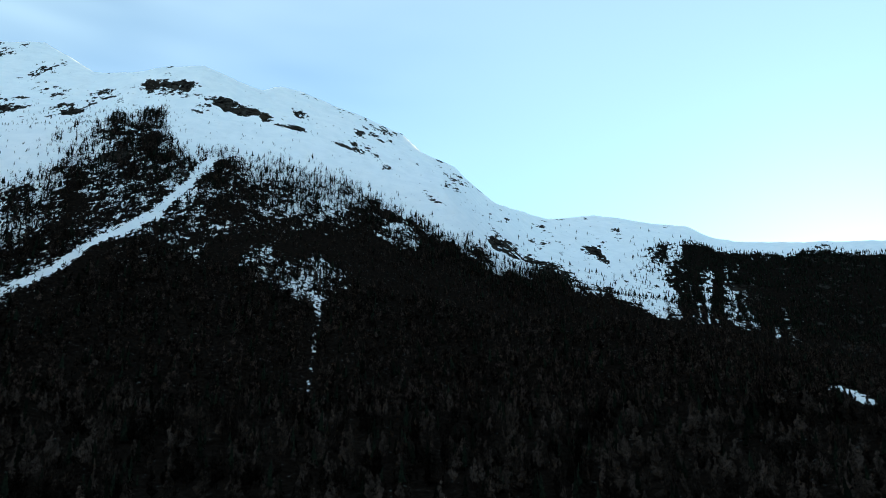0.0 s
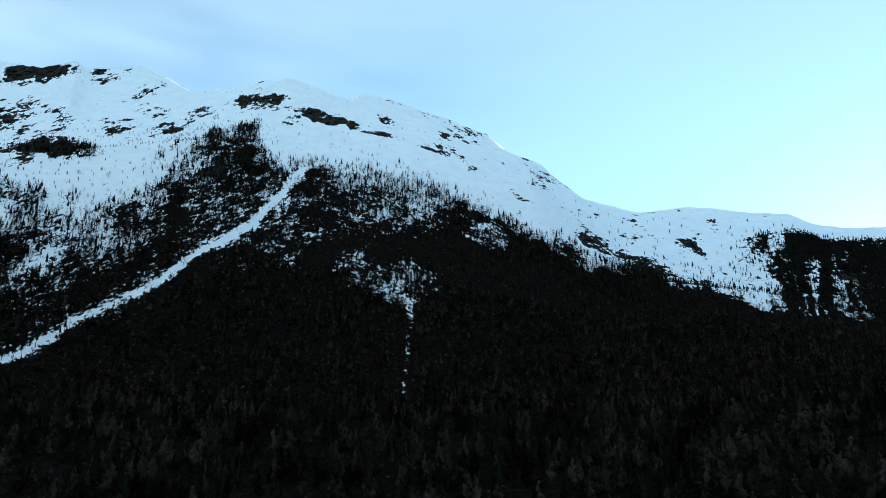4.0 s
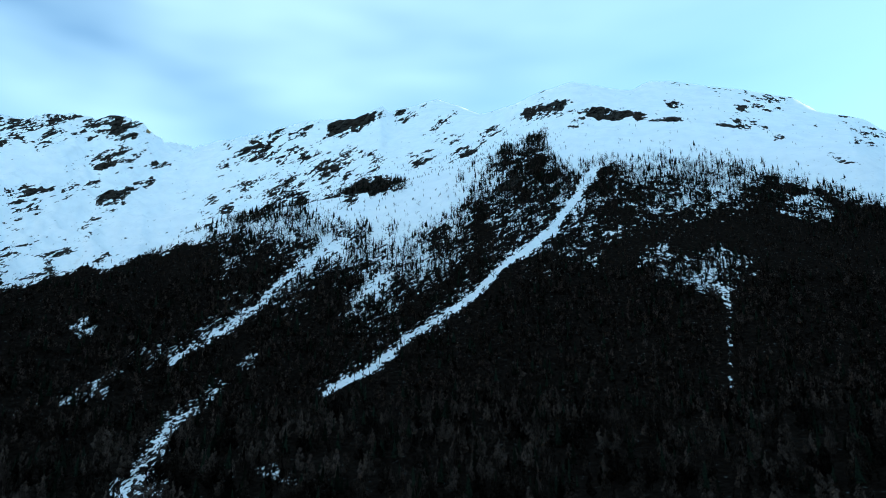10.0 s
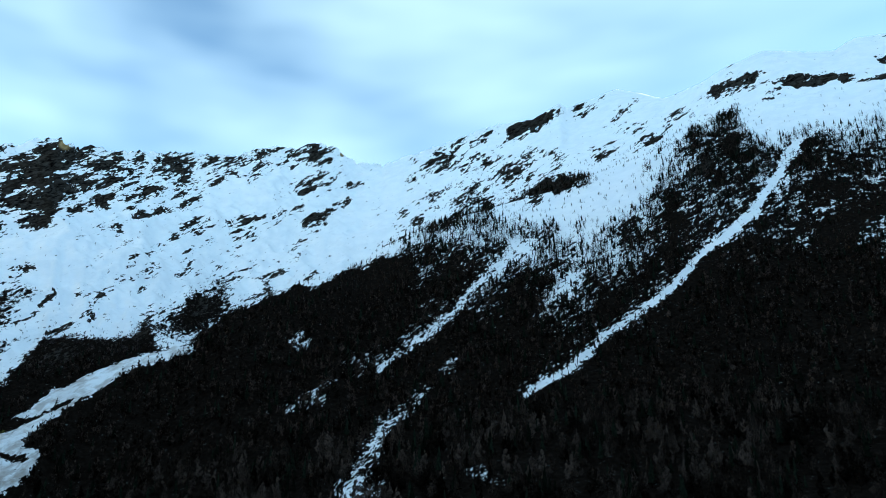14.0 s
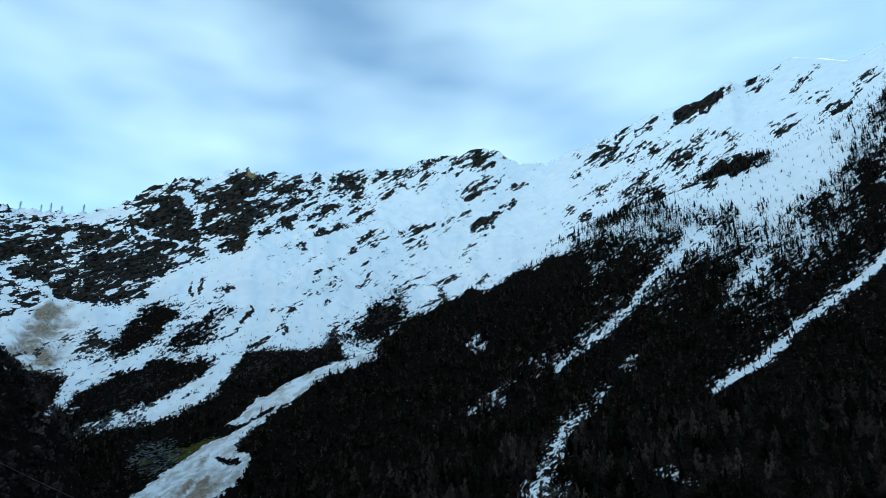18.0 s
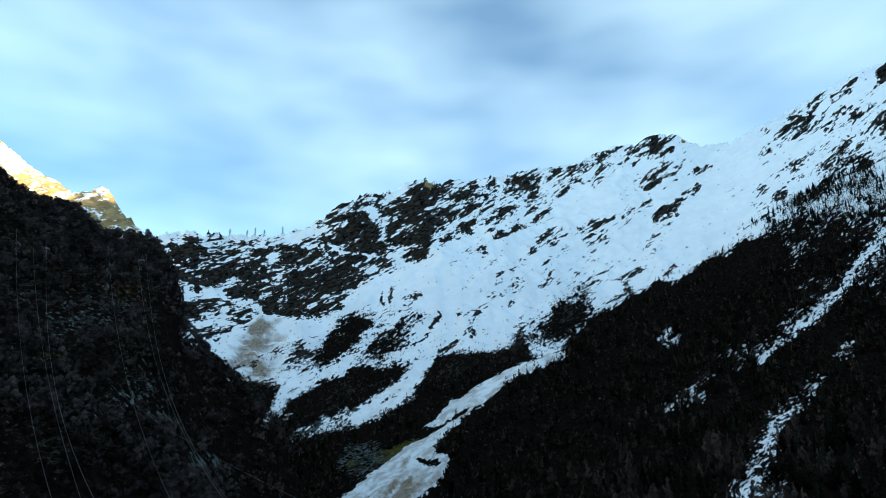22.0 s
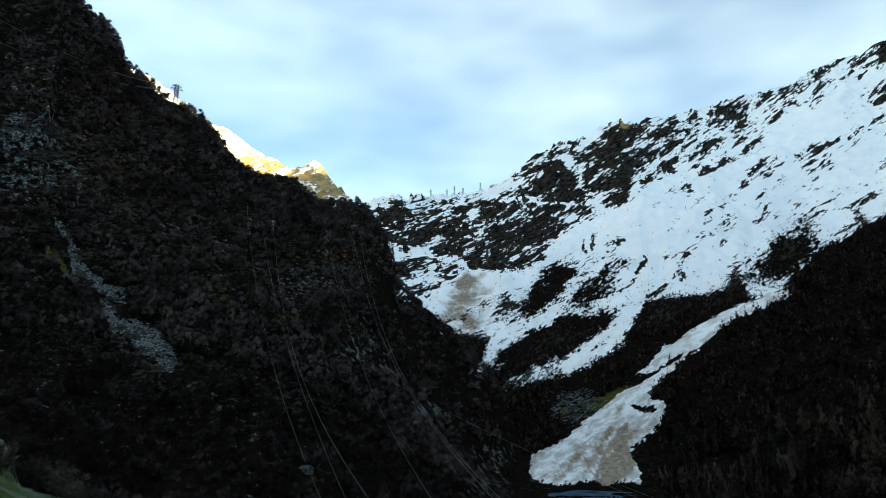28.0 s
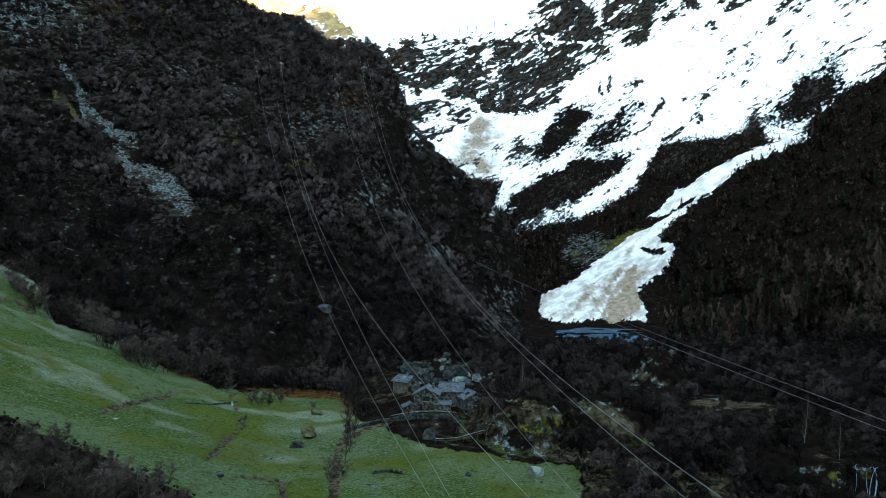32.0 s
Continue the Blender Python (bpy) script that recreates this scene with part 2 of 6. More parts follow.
# ---------------------------------------------------------------- lines of the land
# Each line is placed to fit the camera's view: bearing from the camera (degrees), distance (m), height (m).
DIP = [
    (-60, 1500, 224), (-45, 1500, 251), (-30, 1550, 299), (-22, 1550, 355), (-16, 1500, 386), (-11, 1450, 402),
    (-7, 1420, 428), (-3, 1400, 522), (0, 1420, 614), (10, 1450, 680), (20, 1450, 716), (30, 1450, 686),
    (37, 1480, 638), (42, 1480, 564), (47, 1450, 442), (52, 1400, 350), (58, 1300, 269), (63, 1220, 233),
    (68, 1150, 247), (73, 1100, 214), (80, 1050, 154), (86, 1020, 117), (90, 1050, 141), (95, 1100, 195),
    (100, 1100, 214), (110, 1050, 263), (125, 1050, 464), (150, 1000, 404), (180, 1200, 317), (230, 1300, 269),
    (270, 1400, 212)]
FACE = [
    (-60, 2000, 465), (-45, 2000, 502), (-30, 2100, 571), (-20, 2150, 632), (-12, 2050, 639), (-7, 1900, 635),
    (-3, 1750, 694), (0, 1700, 783), (5, 1650, 816), (12, 1650, 859), (20, 1650, 870), (30, 1800, 899),
    (37, 1850, 871), (45, 1900, 750), (52, 1900, 687), (58, 1850, 606), (63, 1780, 567), (70, 1700, 560),
    (76, 1650, 538), (80, 1600, 487), (85, 1520, 408), (89, 1450, 354), (93, 1450, 348), (97, 1500, 414),
    (103, 1900, 585), (110, 1900, 657), (125, 1700, 833), (150, 1500, 646), (180, 1600, 499), (230, 1650, 436),
    (270, 1850, 433)]
MID = [
    (-60, 650, 63), (-45, 650, 85), (-30, 680, 99), (-15, 700, 114), (0, 700, 119), (20, 700, 123),
    (38, 690, 120), (46, 670, 99), (52, 640, 76), (58, 610, 53), (63, 590, 32), (68, 600, 13),
    (72, 620, 5), (84, 620, 8), (88, 560, 15), (91, 510, 31), (94, 490, 59), (98, 490, 96),
    (102, 500, 124), (108, 500, 133), (115, 490, 131), (122, 490, 144), (150, 500, 119), (180, 550, 78),
    (230, 550, 59), (270, 600, 50)]
FOOT = [
    (-60, 420, 29), (-20, 430, 29), (30, 430, 29), (52, 420, 22), (62, 400, 5), (70, 430, 0),
    (77, 470, 0), (84, 440, -1), (90.9, 300, 9), (97.4, 300, 2), (102.5, 270, -1), (107.4, 266, 1),
    (111.3, 275, 6), (115, 290, 17), (118.6, 300, 26), (121.9, 330, 41), (130, 340, 52), (180, 380, 13),
    (270, 400, 12)]
NEAR = [
    (-60, 150, 3), (40, 150, -3), (58, 160, -9), (70, 170, -4), (80, 180, 0), (86, 190, 0),
    (92, 190, 1), (98, 180, 1), (105, 170, 2), (112, 170, 8), (122, 170, 16), (150, 160, 12),
    (270, 150, 3)]
CREST_NORTH = [
    (-60, 2600, 835), (-45, 2700, 943), (-32, 2900, 843), (-29.4, 2900, 865), (-26.2, 2900, 883), (-22.4, 2850, 901),
    (-20.5, 2800, 923), (-19.1, 2800, 971), (-16.4, 2800, 997), (-12.1, 2850, 1061), (-8.5, 2750, 1021), (-5.4, 2350, 924),
    (-4.3, 2150, 867), (-3.1, 2200, 924), (-1, 2020, 924), (1.8, 2000, 967), (3.4, 2000, 1026), (6.3, 2000, 1072),
    (9.7, 2000, 1119), (11.9, 2000, 1145), (13.8, 2000, 1157), (15.2, 1950, 1108), (17.6, 1900, 1103), (20.2, 1900, 1130),
    (22.9, 1900, 1108), (25.3, 1950, 1097)]
CREST_WEST = [
    (28, 2300, 1251), (31.6, 2700, 1531), (34, 2700, 1494), (35.7, 2600, 1415), (36.4, 2400, 1334), (38.7, 2400, 1279),
    (41.9, 2400, 1259), (43.7, 2400, 1233), (46.2, 2400, 1184), (49.5, 2450, 1150), (51.3, 2500, 1136), (53.6, 2500, 1142),
    (55.5, 2500, 1204), (57.1, 2480, 1201), (58.5, 2460, 1161), (60.9, 2420, 1139), (63.3, 2400, 1094), (67, 2350, 1046),
    (70.7, 2300, 1004), (74.8, 2250, 968)]
CREST_HEAD = [
    (76, 2230, 980), (79.2, 2150, 893), (81.4, 2050, 839), (83.4, 2000, 777), (85, 1950, 707), (87.3, 1950, 675),
    (89.1, 1900, 650), (91.7, 1900, 639), (93.5, 1850, 630), (96.5, 2000, 656), (98, 2300, 759), (99.2, 2500, 877),
    (100.4, 2600, 988), (101.4, 2600, 965), (102.5, 2650, 963), (105.1, 2650, 1027), (107.2, 2650, 1094), (109.5, 2600, 1121),
    (114, 2600, 1252), (125, 2500, 1206), (150, 2200, 929), (180, 2000, 768), (230, 2000, 651), (270, 2300, 743)]
SHOULDER_NORTH = [
    (-60, 900, 166), (-45, 900, 191), (-30.5, 950, 139), (-25.1, 1000, 184), (-21.6, 1050, 223), (-17.8, 1100, 269),
    (-13.9, 1150, 320), (-9.6, 1200, 350), (-5.2, 1250, 387), (-0.7, 1280, 458), (4.2, 1330, 543), (12.5, 1350, 613),
    (18.8, 1350, 617), (22.5, 1350, 646), (26.3, 1350, 666), (31, 1350, 634), (37.4, 1330, 576), (44.4, 1300, 524),
    (48.4, 1270, 478), (51.1, 1240, 439), (53.3, 1200, 389), (54.3, 1060, 334), (57.9, 1030, 311), (62.4, 980, 260),
    (65.2, 920, 200), (68.1, 850, 160), (71.6, 780, 120), (73.8, 700, 71)]
SHOULDER_SPUR = [
    (84, 760, 48), (87.4, 640, 91), (89.5, 660, 122), (91.7, 680, 148), (93.9, 690, 179), (94.4, 700, 214),
    (95.6, 700, 237), (96.7, 710, 255), (100.3, 720, 262), (102.1, 730, 285), (105.2, 740, 291), (107, 740, 305),
    (108.8, 740, 336), (110.6, 745, 358), (112.3, 750, 367), (115.2, 740, 392), (116.4, 730, 420), (119.4, 720, 441),
    (120, 700, 530), (130, 700, 512), (150, 700, 366), (180, 800, 239), (230, 900, 199), (270, 900, 166)]
# Covers of the slopes, placed to fit the camera's view: bearing, rise from the camera (degrees), half width (degrees).
CHUTE_LONG = [
    (18.6, 23.4, 0.49), (19.8, 21.9, 0.46), (21.7, 19.8, 0.46), (24, 17.7, 0.52), (26.3, 16.2, 0.46), (29, 14, 0.42),
    (31.6, 12.4, 0.39), (34.2, 10.5, 0.39), (36.7, 8.6, 0.39), (38.7, 7.5, 0.46), (40.3, 6.5, 0.26)]
CHUTE_MID = [(39.3, 18.0, 0.8), (41.1, 16.9, 0.7), (43.1, 15.6, 0.75), (44.5, 14.1, 0.55), (45.6, 12.7, 0.38), (47.2, 11.4, 0.42), (48.9, 10.5, 0.42), (50.3, 9.4, 0.32), (51.1, 8.4, 0.24)]
CHUTE_SMALL = [
    (35.3, 15.8, 0.43), (36.3, 14.7, 0.52), (38.1, 13.5, 0.43)]
CHUTE_LOW = [(47.7, 6.7, 0.22), (49.0, 5.5, 0.32), (50.4, 4.3, 0.5), (51.3, 2.8, 0.6), (52.2, 1.3, 0.75), (53.2, -0.6, 0.75)]
NECK = [
    (9.9, 13.7, 0.52), (9.7, 12, 0.26), (9.9, 9.5, 0.17), (10.3, 6.7, 0.22)]
GULLY = [
    (77, 13, 0.35), (79.4, 11.6, 0.52), (80.8, 10, 0.61), (82.6, 8.3, 0.78), (85.2, 7.5, 0.78), (86.6, 6.6, 0.52),
    (87.4, 5, 0.39)]
TONGUE = [
    (75.2, 9.6, 0.43), (76.3, 8.5, 0.7), (77.2, 7.1, 0.87), (79.3, 5.7, 0.78), (81, 4.7, 0.52)]
TONGUE_FOOT = [
    (78.5, 5.8, 0.43), (81, 4.6, 0.7), (83.4, 3.8, 0.61), (85.3, 3.2, 0.35)]
AVALANCHE_SOIL = [
    (77.3, 0.8, 0.26), (77.9, -0.5, 0.78), (78.4, -2.2, 1.39), (79.4, -3.1, 0.96)]
CONE_SOIL = [
    (88.7, 12.7, 0.3), (88.5, 11.4, 1.0), (88.6, 9.6, 1.7), (88.8, 8.4, 1.5)]
LOW_PATCH = [
    (-27.3, 6.3, 0.17), (-28.4, 6, 0.26), (-29.6, 5.2, 0.22)]
SCREE = [(114.9, 8.9, 0.3), (113.6, 7.7, 0.75), (112.3, 6.6, 0.95), (110.9, 5.3, 0.9), (110, 4.6, 0.4)]
SCREE_UPPER = [(118.7, 13.6, 0.3), (117.4, 12.1, 0.42), (115.8, 10.8, 0.5), (114.2, 9.8, 0.4), (113.7, 9.5, 0.2)]
GLADES = [(75.6, -7.5, 1.9, 0.6, -5, 0.9), (70.2, -9.1, 3.2, 0.35, 0, 0.9), (78.3, -10.6, 3.1, 0.85, -22, 0.95), (64.5, -12.6, 1.3, 0.9, 30, 0.8)]
FURROWS = [[(71.5, 12.9, 0.16), (72.6, 11.5, 0.18), (74.2, 10.0, 0.16), (75.1, 9.4, 0.14)], [(74.6, 12.9, 0.14), (75.4, 11.5, 0.16), (76.9, 10.1, 0.18)], [(79.2, 15.1, 0.1), (79.0, 13.4, 0.14)], [(78.3, 14.8, 0.1), (78.5, 13.5, 0.14)]]
CLIFF_PATH = [
    (85.5, 17.7, 0.09), (83.6, 17.8, 0.09), (82.3, 17.3, 0.09), (80.5, 17.1, 0.09), (77.9, 17, 0.09), (76.6, 16, 0.11),
    (75.8, 14.9, 0.13)]
TRACK = [
    (99.6, -16.3, 0.3), (99.3, -14.3, 0.26), (99, -12.5, 0.17), (97.4, -11.7, 0.17), (95.2, -10.9, 0.17)]
AVALANCHE_HOLES = [(75.4, 1.9, 0.95, 0.32, 0, 0.78), (75.7, 3.9, 1.76, 0.27, 25, 0.9), (74.8, -0.1, 0.63, 0.31, 0, 0.7), (73.2, 5.2, 0.94, 0.20, 30, 0.8)]
AVALANCHE = [
    (65.3, 10), (68.6, 9), (71.6, 7.5), (74.4, 5.5), (76.9, 3.3), (78.3, 2),
    (81, -0.1), (83.8, -1.6), (83.7, -3.1), (81.9, -3.4), (79.4, -3.3), (75.9, -3.3),
    (76.3, -2.2), (76.7, -1.1), (75.3, -0.1), (73.9, 1.4), (73.9, 2.4), (75.1, 2.6),
    (74.2, 3.7), (73, 4.8), (71.1, 6.2), (69, 7.9), (66, 9.1), (64.8, 9.6)]
SNOWLINE = [
    (-30.7, 7.2), (-26.6, 8.8), (-21.7, 10.9), (-17.1, 12.1), (-13.9, 13.7), (-7.9, 15.3),
    (-4.8, 16.2), (-0.7, 18.7), (3.9, 20.7), (8.6, 22.6), (13.2, 23.5), (18.3, 23.3),
    (20.2, 22.6), (21.6, 23.7), (23.5, 24.1), (26.3, 24.7), (28.6, 22.5), (30.9, 19),
    (35.4, 17.9), (39, 18.2), (41.3, 19.8), (44.4, 20.4), (48.4, 19), (51.1, 17.8),
    (53.3, 16.2), (55.5, 15.1), (57.9, 14.8), (58.6, 14.3), (62.4, 12.6), (65.2, 9.9),
    (67.2, 9.6), (69.3, 9.9), (73.6, 9.9), (75.3, 9.6), (77.7, 8.9), (82.1, 8.7),
    (85.7, 6.9), (86.9, 7.5), (89.4, 7.7), (91.4, 9.4), (93.6, 10.6)]
ROCKLINE = [
    (52.9, 24), (55.3, 23.7), (59.5, 22.8), (63.3, 22), (67, 20.8), (70.6, 18.9),
    (75, 17.5), (76.6, 16.1), (78.3, 15.7), (80.7, 15), (82.2, 13.6), (85.6, 12.1),
    (87.6, 12.7), (88.9, 13.3), (90.7, 14.1), (93.3, 14.2), (94.5, 13.9)]
MEADOW_EDGE = [
    (80.3, -16.2), (81.1, -14.4), (83.7, -14.5), (87.5, -14.3), (90.5, -13.2), (94.8, -12),
    (97.4, -10.9), (99.1, -9.1), (102.5, -8.8), (107.4, -8.3), (111.7, -6.8), (115, -4.4),
    (118.6, -2.9), (120, -0.4), (121.9, 0.7)]
SNOW_PATCHES = [
    (11, 14.8, 3.26, 1.65, 0, 0.62), (14.3, 15.6, 1.74, 2.17, 70, 0.45), (13.1, 20.4, 3.26, 1.22, 5, 0.6), (3.6, 18.6, 1.96, 1.09, -15, 0.7), (20, 16.7, 1.09, 1.52, 60, 0.4), (33.1, 16.8, 6.09, 2.61, 25, 0.45),
    (37, 14.9, 2.61, 1.3, 30, 0.5), (51.9, 9.4, 2.61, 0.96, 30, 0.45)]
SNOW_PATCHES_LOW = [
    (52.9, 7.9, 1.65, 0.55, 25, 0.55), (55.6, 6.7, 1.76, 0.47, 25, 0.5), (57.5, 5.6, 1.18, 0.35, 25, 0.4), (45.8, 8.2, 1.02, 0.24, 20, 0.5),
    (56.3, 6.3, 2.61, 0.78, 30, 0.5), (59.5, 5.1, 2.61, 0.7, 25, 0.35), (52.3, 0.5, 1.96, 1.74, 40, 0.65), (43.6, 0.9, 0.7, 1.39, 80, 0.5), (45.6, 8.5, 1.3, 0.43, 20, 0.5), (57.4, 10.7, 0.87, 0.96, 60, 0.4),
    (-23.5, 13, 0.43, 1.74, 85, 0.45), (-29.2, 12.2, 0.35, 1.52, 85, 0.45)]
SNOW_PATCHES_FAR = [
    (80.7, 12.6, 2.61, 0.61, 45, 0.4), (76.6, 2.8, 2.61, 0.43, 30, 0.5), (86.1, 5.4, 0.87, 0.35, 30, 0.5)]
DARK_PATCHES = [
    (23.9, 22.9, 1.96, 1.83, -20, 0.3), (37.5, 22.4, 2.39, 0.48, 12, 0.9), (38.6, 18.5, 1.74, 0.96, 0, 0.5), (82.1, 10.7, 3.0, 1.2, 42, 0.95), (78.9, 10.7, 2.9, 1.35, 42, 0.85), (77.2, 12.2, 2.2, 0.9, 25, 0.6), (64.9, 12.3, 3.0, 1.55, 33, 0.95),
    (68.9, 9.8, 1.56, 0.87, 45, 0.95), (72.6, 8.3, 4.35, 1.13, 25, 0.8), (85.2, 8.8, 0.96, 1.74, 50, 0.4)]
ROCK_PATCHES_NORTH = [
    (22.4, 27.9, 1.92, 0.66, 16, 0.88), (17.6, 27.5, 2.08, 0.45, -5, 0.75), (14.3, 26.8, 0.85, 0.31, -31, 0.69), (8.5, 25.4, 1.12, 0.35, -10, 0.62), (11.9, 27.4, 0.71, 0.26, -28, 0.62), (38.7, 27.2, 2.04, 0.66, 19, 0.90),
    (43.0, 24.8, 0.71, 0.56, -58, 0.62), (37.3, 22.4, 2.07, 0.40, 21, 0.94), (28.7, 26.4, 2.44, 0.45, 10, 0.53), (29.4, 25.4, 1.18, 0.40, 29, 0.62), (33.2, 24.4, 1.03, 0.31, 9, 0.53), (38.9, 21.2, 0.95, 0.35, 46, 0.62),
    (25.9, 22.9, 1.25, 0.61, 34, 0.69), (20.6, 22.2, 0.5, 0.26, -25, 0.69), (45.5, 24.5, 1.99, 0.51, 25, 0.38)]
ROCK_PATCHES_EAST = [(-4.9, 17.9, 1.84, 0.55, -42, 0.5), (-7.9, 16.1, 2.76, 0.63, -31, 0.5), (8.1, 25.2, 1.51, 0.31, -22, 0.55), (5.1, 23.8, 0.86, 0.24, -24, 0.5), (-1.5, 22.7, 2.1, 0.24, -28, 0.5), (11.9, 26.3, 1.44, 0.24, -9, 0.4), (0.6, 21.5, 1.6, 0.27, -35, 0.35), (-12.4, 16.1, 1.5, 0.31, -46, 0.4)]
ROCK_PATCHES_WEST = [
    (61.8, 19.2, 1.82, 0.27, 28, 0.6), (66.1, 16.4, 0.63, 0.24, 56, 0.5), (56.8, 19.4, 1.39, 0.67, 23, 0.5), (54.9, 20.7, 1.24, 0.31, 37, 0.5), (53.7, 22.5, 1.29, 0.31, 16, 0.45), (69.1, 19.1, 1.31, 0.31, 23, 0.6),
    (69.6, 15.9, 0.37, 0.2, 32, 0.6), (69.6, 22.3, 2.3, 0.51, 24, 0.6), (65.2, 23.1, 1.4, 0.39, 21, 0.6), (61.3, 23.4, 1.05, 0.31, 46, 0.5), (56.2, 24.4, 1.79, 0.55, 23, 0.6), (66.9, 20.5, 1.87, 0.31, 22, 0.5),
    (69.1, 19.3, 1.27, 0.31, 32, 0.8), (61.7, 19.5, 2.43, 0.2, 21, 0.6), (62.0, 18.6, 1.02, 0.24, 25, 0.5), (76.3, 14.2, 0.6, 0.2, 23, 0.7), (72.0, 11.8, 0.55, 0.2, 68, 0.6), (69.6, 15.8, 0.43, 0.24, 48, 0.7),
    (68.8, 13.5, 0.51, 0.2, 77, 0.8), (65.6, 18.8, 0.92, 0.2, 28, 0.4)]
CLIFFS = [
    (0.9, [(88.0, 16.1), (86.0, 17.8), (83.8, 19.6), (81.4, 21.3), (79.7, 19.6), (78.6, 17.4), (78.1, 16.4), (79.8, 15.3), (81.3, 14.5), (82.5, 13.2), (84.6, 12.1), (85.8, 11.9), (87.0, 12.2), (88.4, 13.2), (88.3, 14.6)]),
    (0.75, [(80.0, 21.1), (77.0, 22.1), (75.5, 22.9), (74.5, 22.1), (74.7, 20.2), (75.2, 17.3), (76.4, 16.4), (78.0, 16.8), (79.1, 18.9)]),
    (0.9, [(95.9, 16.5), (92.9, 17.8), (92.4, 16.6), (90.5, 17.2), (88.1, 17.3), (88.2, 14.4), (89.0, 13.3), (90.6, 13.5), (92.1, 14.5), (93.8, 14.1), (95.1, 14.7)]),
    (0.55, [(94.6, 13.1), (92.0, 13.6), (89.2, 13.0), (89.5, 11.4), (91.5, 10.2), (93.7, 10.2)]),
    (0.62, [(74.6, 22.0), (72.6, 22.6), (70.9, 21.8), (72.1, 18.8), (74.6, 17.8), (75.0, 20.2)]),
    (0.6, [(70.9, 21.9), (66.7, 23.3), (62.3, 24.3), (62.4, 22.7), (65.0, 22.6), (67.1, 22.2), (69.6, 21.3), (71.1, 20.4)])]
CLIFF_PATCHES = [
    (121.2, 19.7, 2.61, 1.65, 30, 0.8), (120.3, 17.1, 3.04, 1.74, 20, 0.7), (97.4, 6, 2.61, 1.3, 30, 0.5), (100.9, 11, 3.91, 1.74, 20, 0.5), (94.9, 4.7, 0.87, 2.17, 70, 0.6), (92, 1.4, 2.17, 0.96, -10, 0.7),
    (87, -3.1, 2.61, 1.74, 60, 0.5), (85.4, -11.9, 3.04, 1.74, 10, 0.7), (75.8, -7.3, 1.74, 1.09, 10, 0.6), (71.5, -9.1, 2.17, 0.43, 0, 0.5), (64.6, -12.9, 2.17, 1.3, 20, 0.6), (80.2, 1.8, 2.17, 1.22, 20, 0.7), (111.2, 15.1, 1.5, 0.45, -20, 0.55), (107.9, 14.1, 1.7, 0.6, -10, 0.6), (103.7, 12.5, 1.1, 0.6, -30, 0.5), (119.7, 10.5, 0.9, 0.7, 0, 0.45)]
MOSS_PATCHES = [
    (118.9, 11.8, 0.5, 0.35, -30, 0.9), (117.6, 10.9, 1.1, 0.22, -45, 0.8), (108.3, 10.3, 1.04, 0.61, -20, 0.8), (102.6, 8.4, 1.3, 0.35, 0, 0.6), (77.9, 2.7, 1.96, 0.52, 35, 0.9), (83.6, -10.9, 2.61, 0.61, 10, 0.8),
    (63.9, -13.2, 1.74, 0.52, 20, 0.7)]
BANKS = [[(116, -9.3, 0.1), (114.1, -8.9, 0.16), (112.4, -8.6, 0.12), (110.9, -8.2, 0.08)], [(109.8, -13.5, 0.08), (108.2, -12.5, 0.16), (107.2, -11.6, 0.16), (106, -10.8, 0.1)],
         [(108.2, -14.4, 0.1), (106.1, -14.3, 0.14), (104.4, -14.4, 0.14), (103.2, -14.9, 0.14), (103.1, -16, 0.14)], [(121.9, -1.4, 0.14), (121, -1.5, 0.16), (119.9, -2.3, 0.12)]]


def lattice(ix, iy, seed):
    h = (ix.astype(np.int64) * 374761393 + iy.astype(np.int64) * 668265263 + seed * 1442695041) & 0xFFFFFFFF
    h = ((h ^ (h >> 13)) * 1274126177) & 0xFFFFFFFF
    h = (h ^ (h >> 16)) & 0xFFFF
    return h / 32767.5 - 1.0


def value_noise(x, y, seed=0):
    ix, iy = np.floor(x), np.floor(y)
    fx, fy = x - ix, y - iy
    u, v = fx * fx * (3 - 2 * fx), fy * fy * (3 - 2 * fy)
    a, b_ = lattice(ix, iy, seed), lattice(ix + 1, iy, seed)
    c, d = lattice(ix, iy + 1, seed), lattice(ix + 1, iy + 1, seed)
    return (a * (1 - u) + b_ * u) * (1 - v) + (c * (1 - u) + d * u) * v


def fbm(x, y, octaves=5, seed=0, gain=0.5, ridged=False):
    out, amp, tot = np.zeros_like(x), 1.0, 0.0
    for k in range(octaves):
        v = value_noise(x, y, seed + k)
        out += amp * ((1 - 2 * np.abs(v)) if ridged else v)
        tot += amp
        amp *= gain
        x, y = 1.6 * x + 1.2 * y + 3.1, -1.2 * x + 1.6 * y + 7.7
    return out / tot


def smooth(e0, e1, x):
    t = np.clip((x - e0) / (e1 - e0), 0, 1)
    return t * t * (3 - 2 * t)


def along(line, bearing, col):
    a = np.array(line, float)
    a = a[np.argsort(a[:, 0])]
    a = np.vstack([a[-1:], a, a[:1]])
    a[0, 0] -= 360
    a[-1, 0] += 360
    return np.interp(bearing, a[:, 0], a[:, col])


CREST = CREST_NORTH + CREST_WEST + CREST_HEAD
SHOULDER = SHOULDER_NORTH + SHOULDER_SPUR
RING = [NEAR, FOOT, MID, SHOULDER, DIP, FACE, CREST]


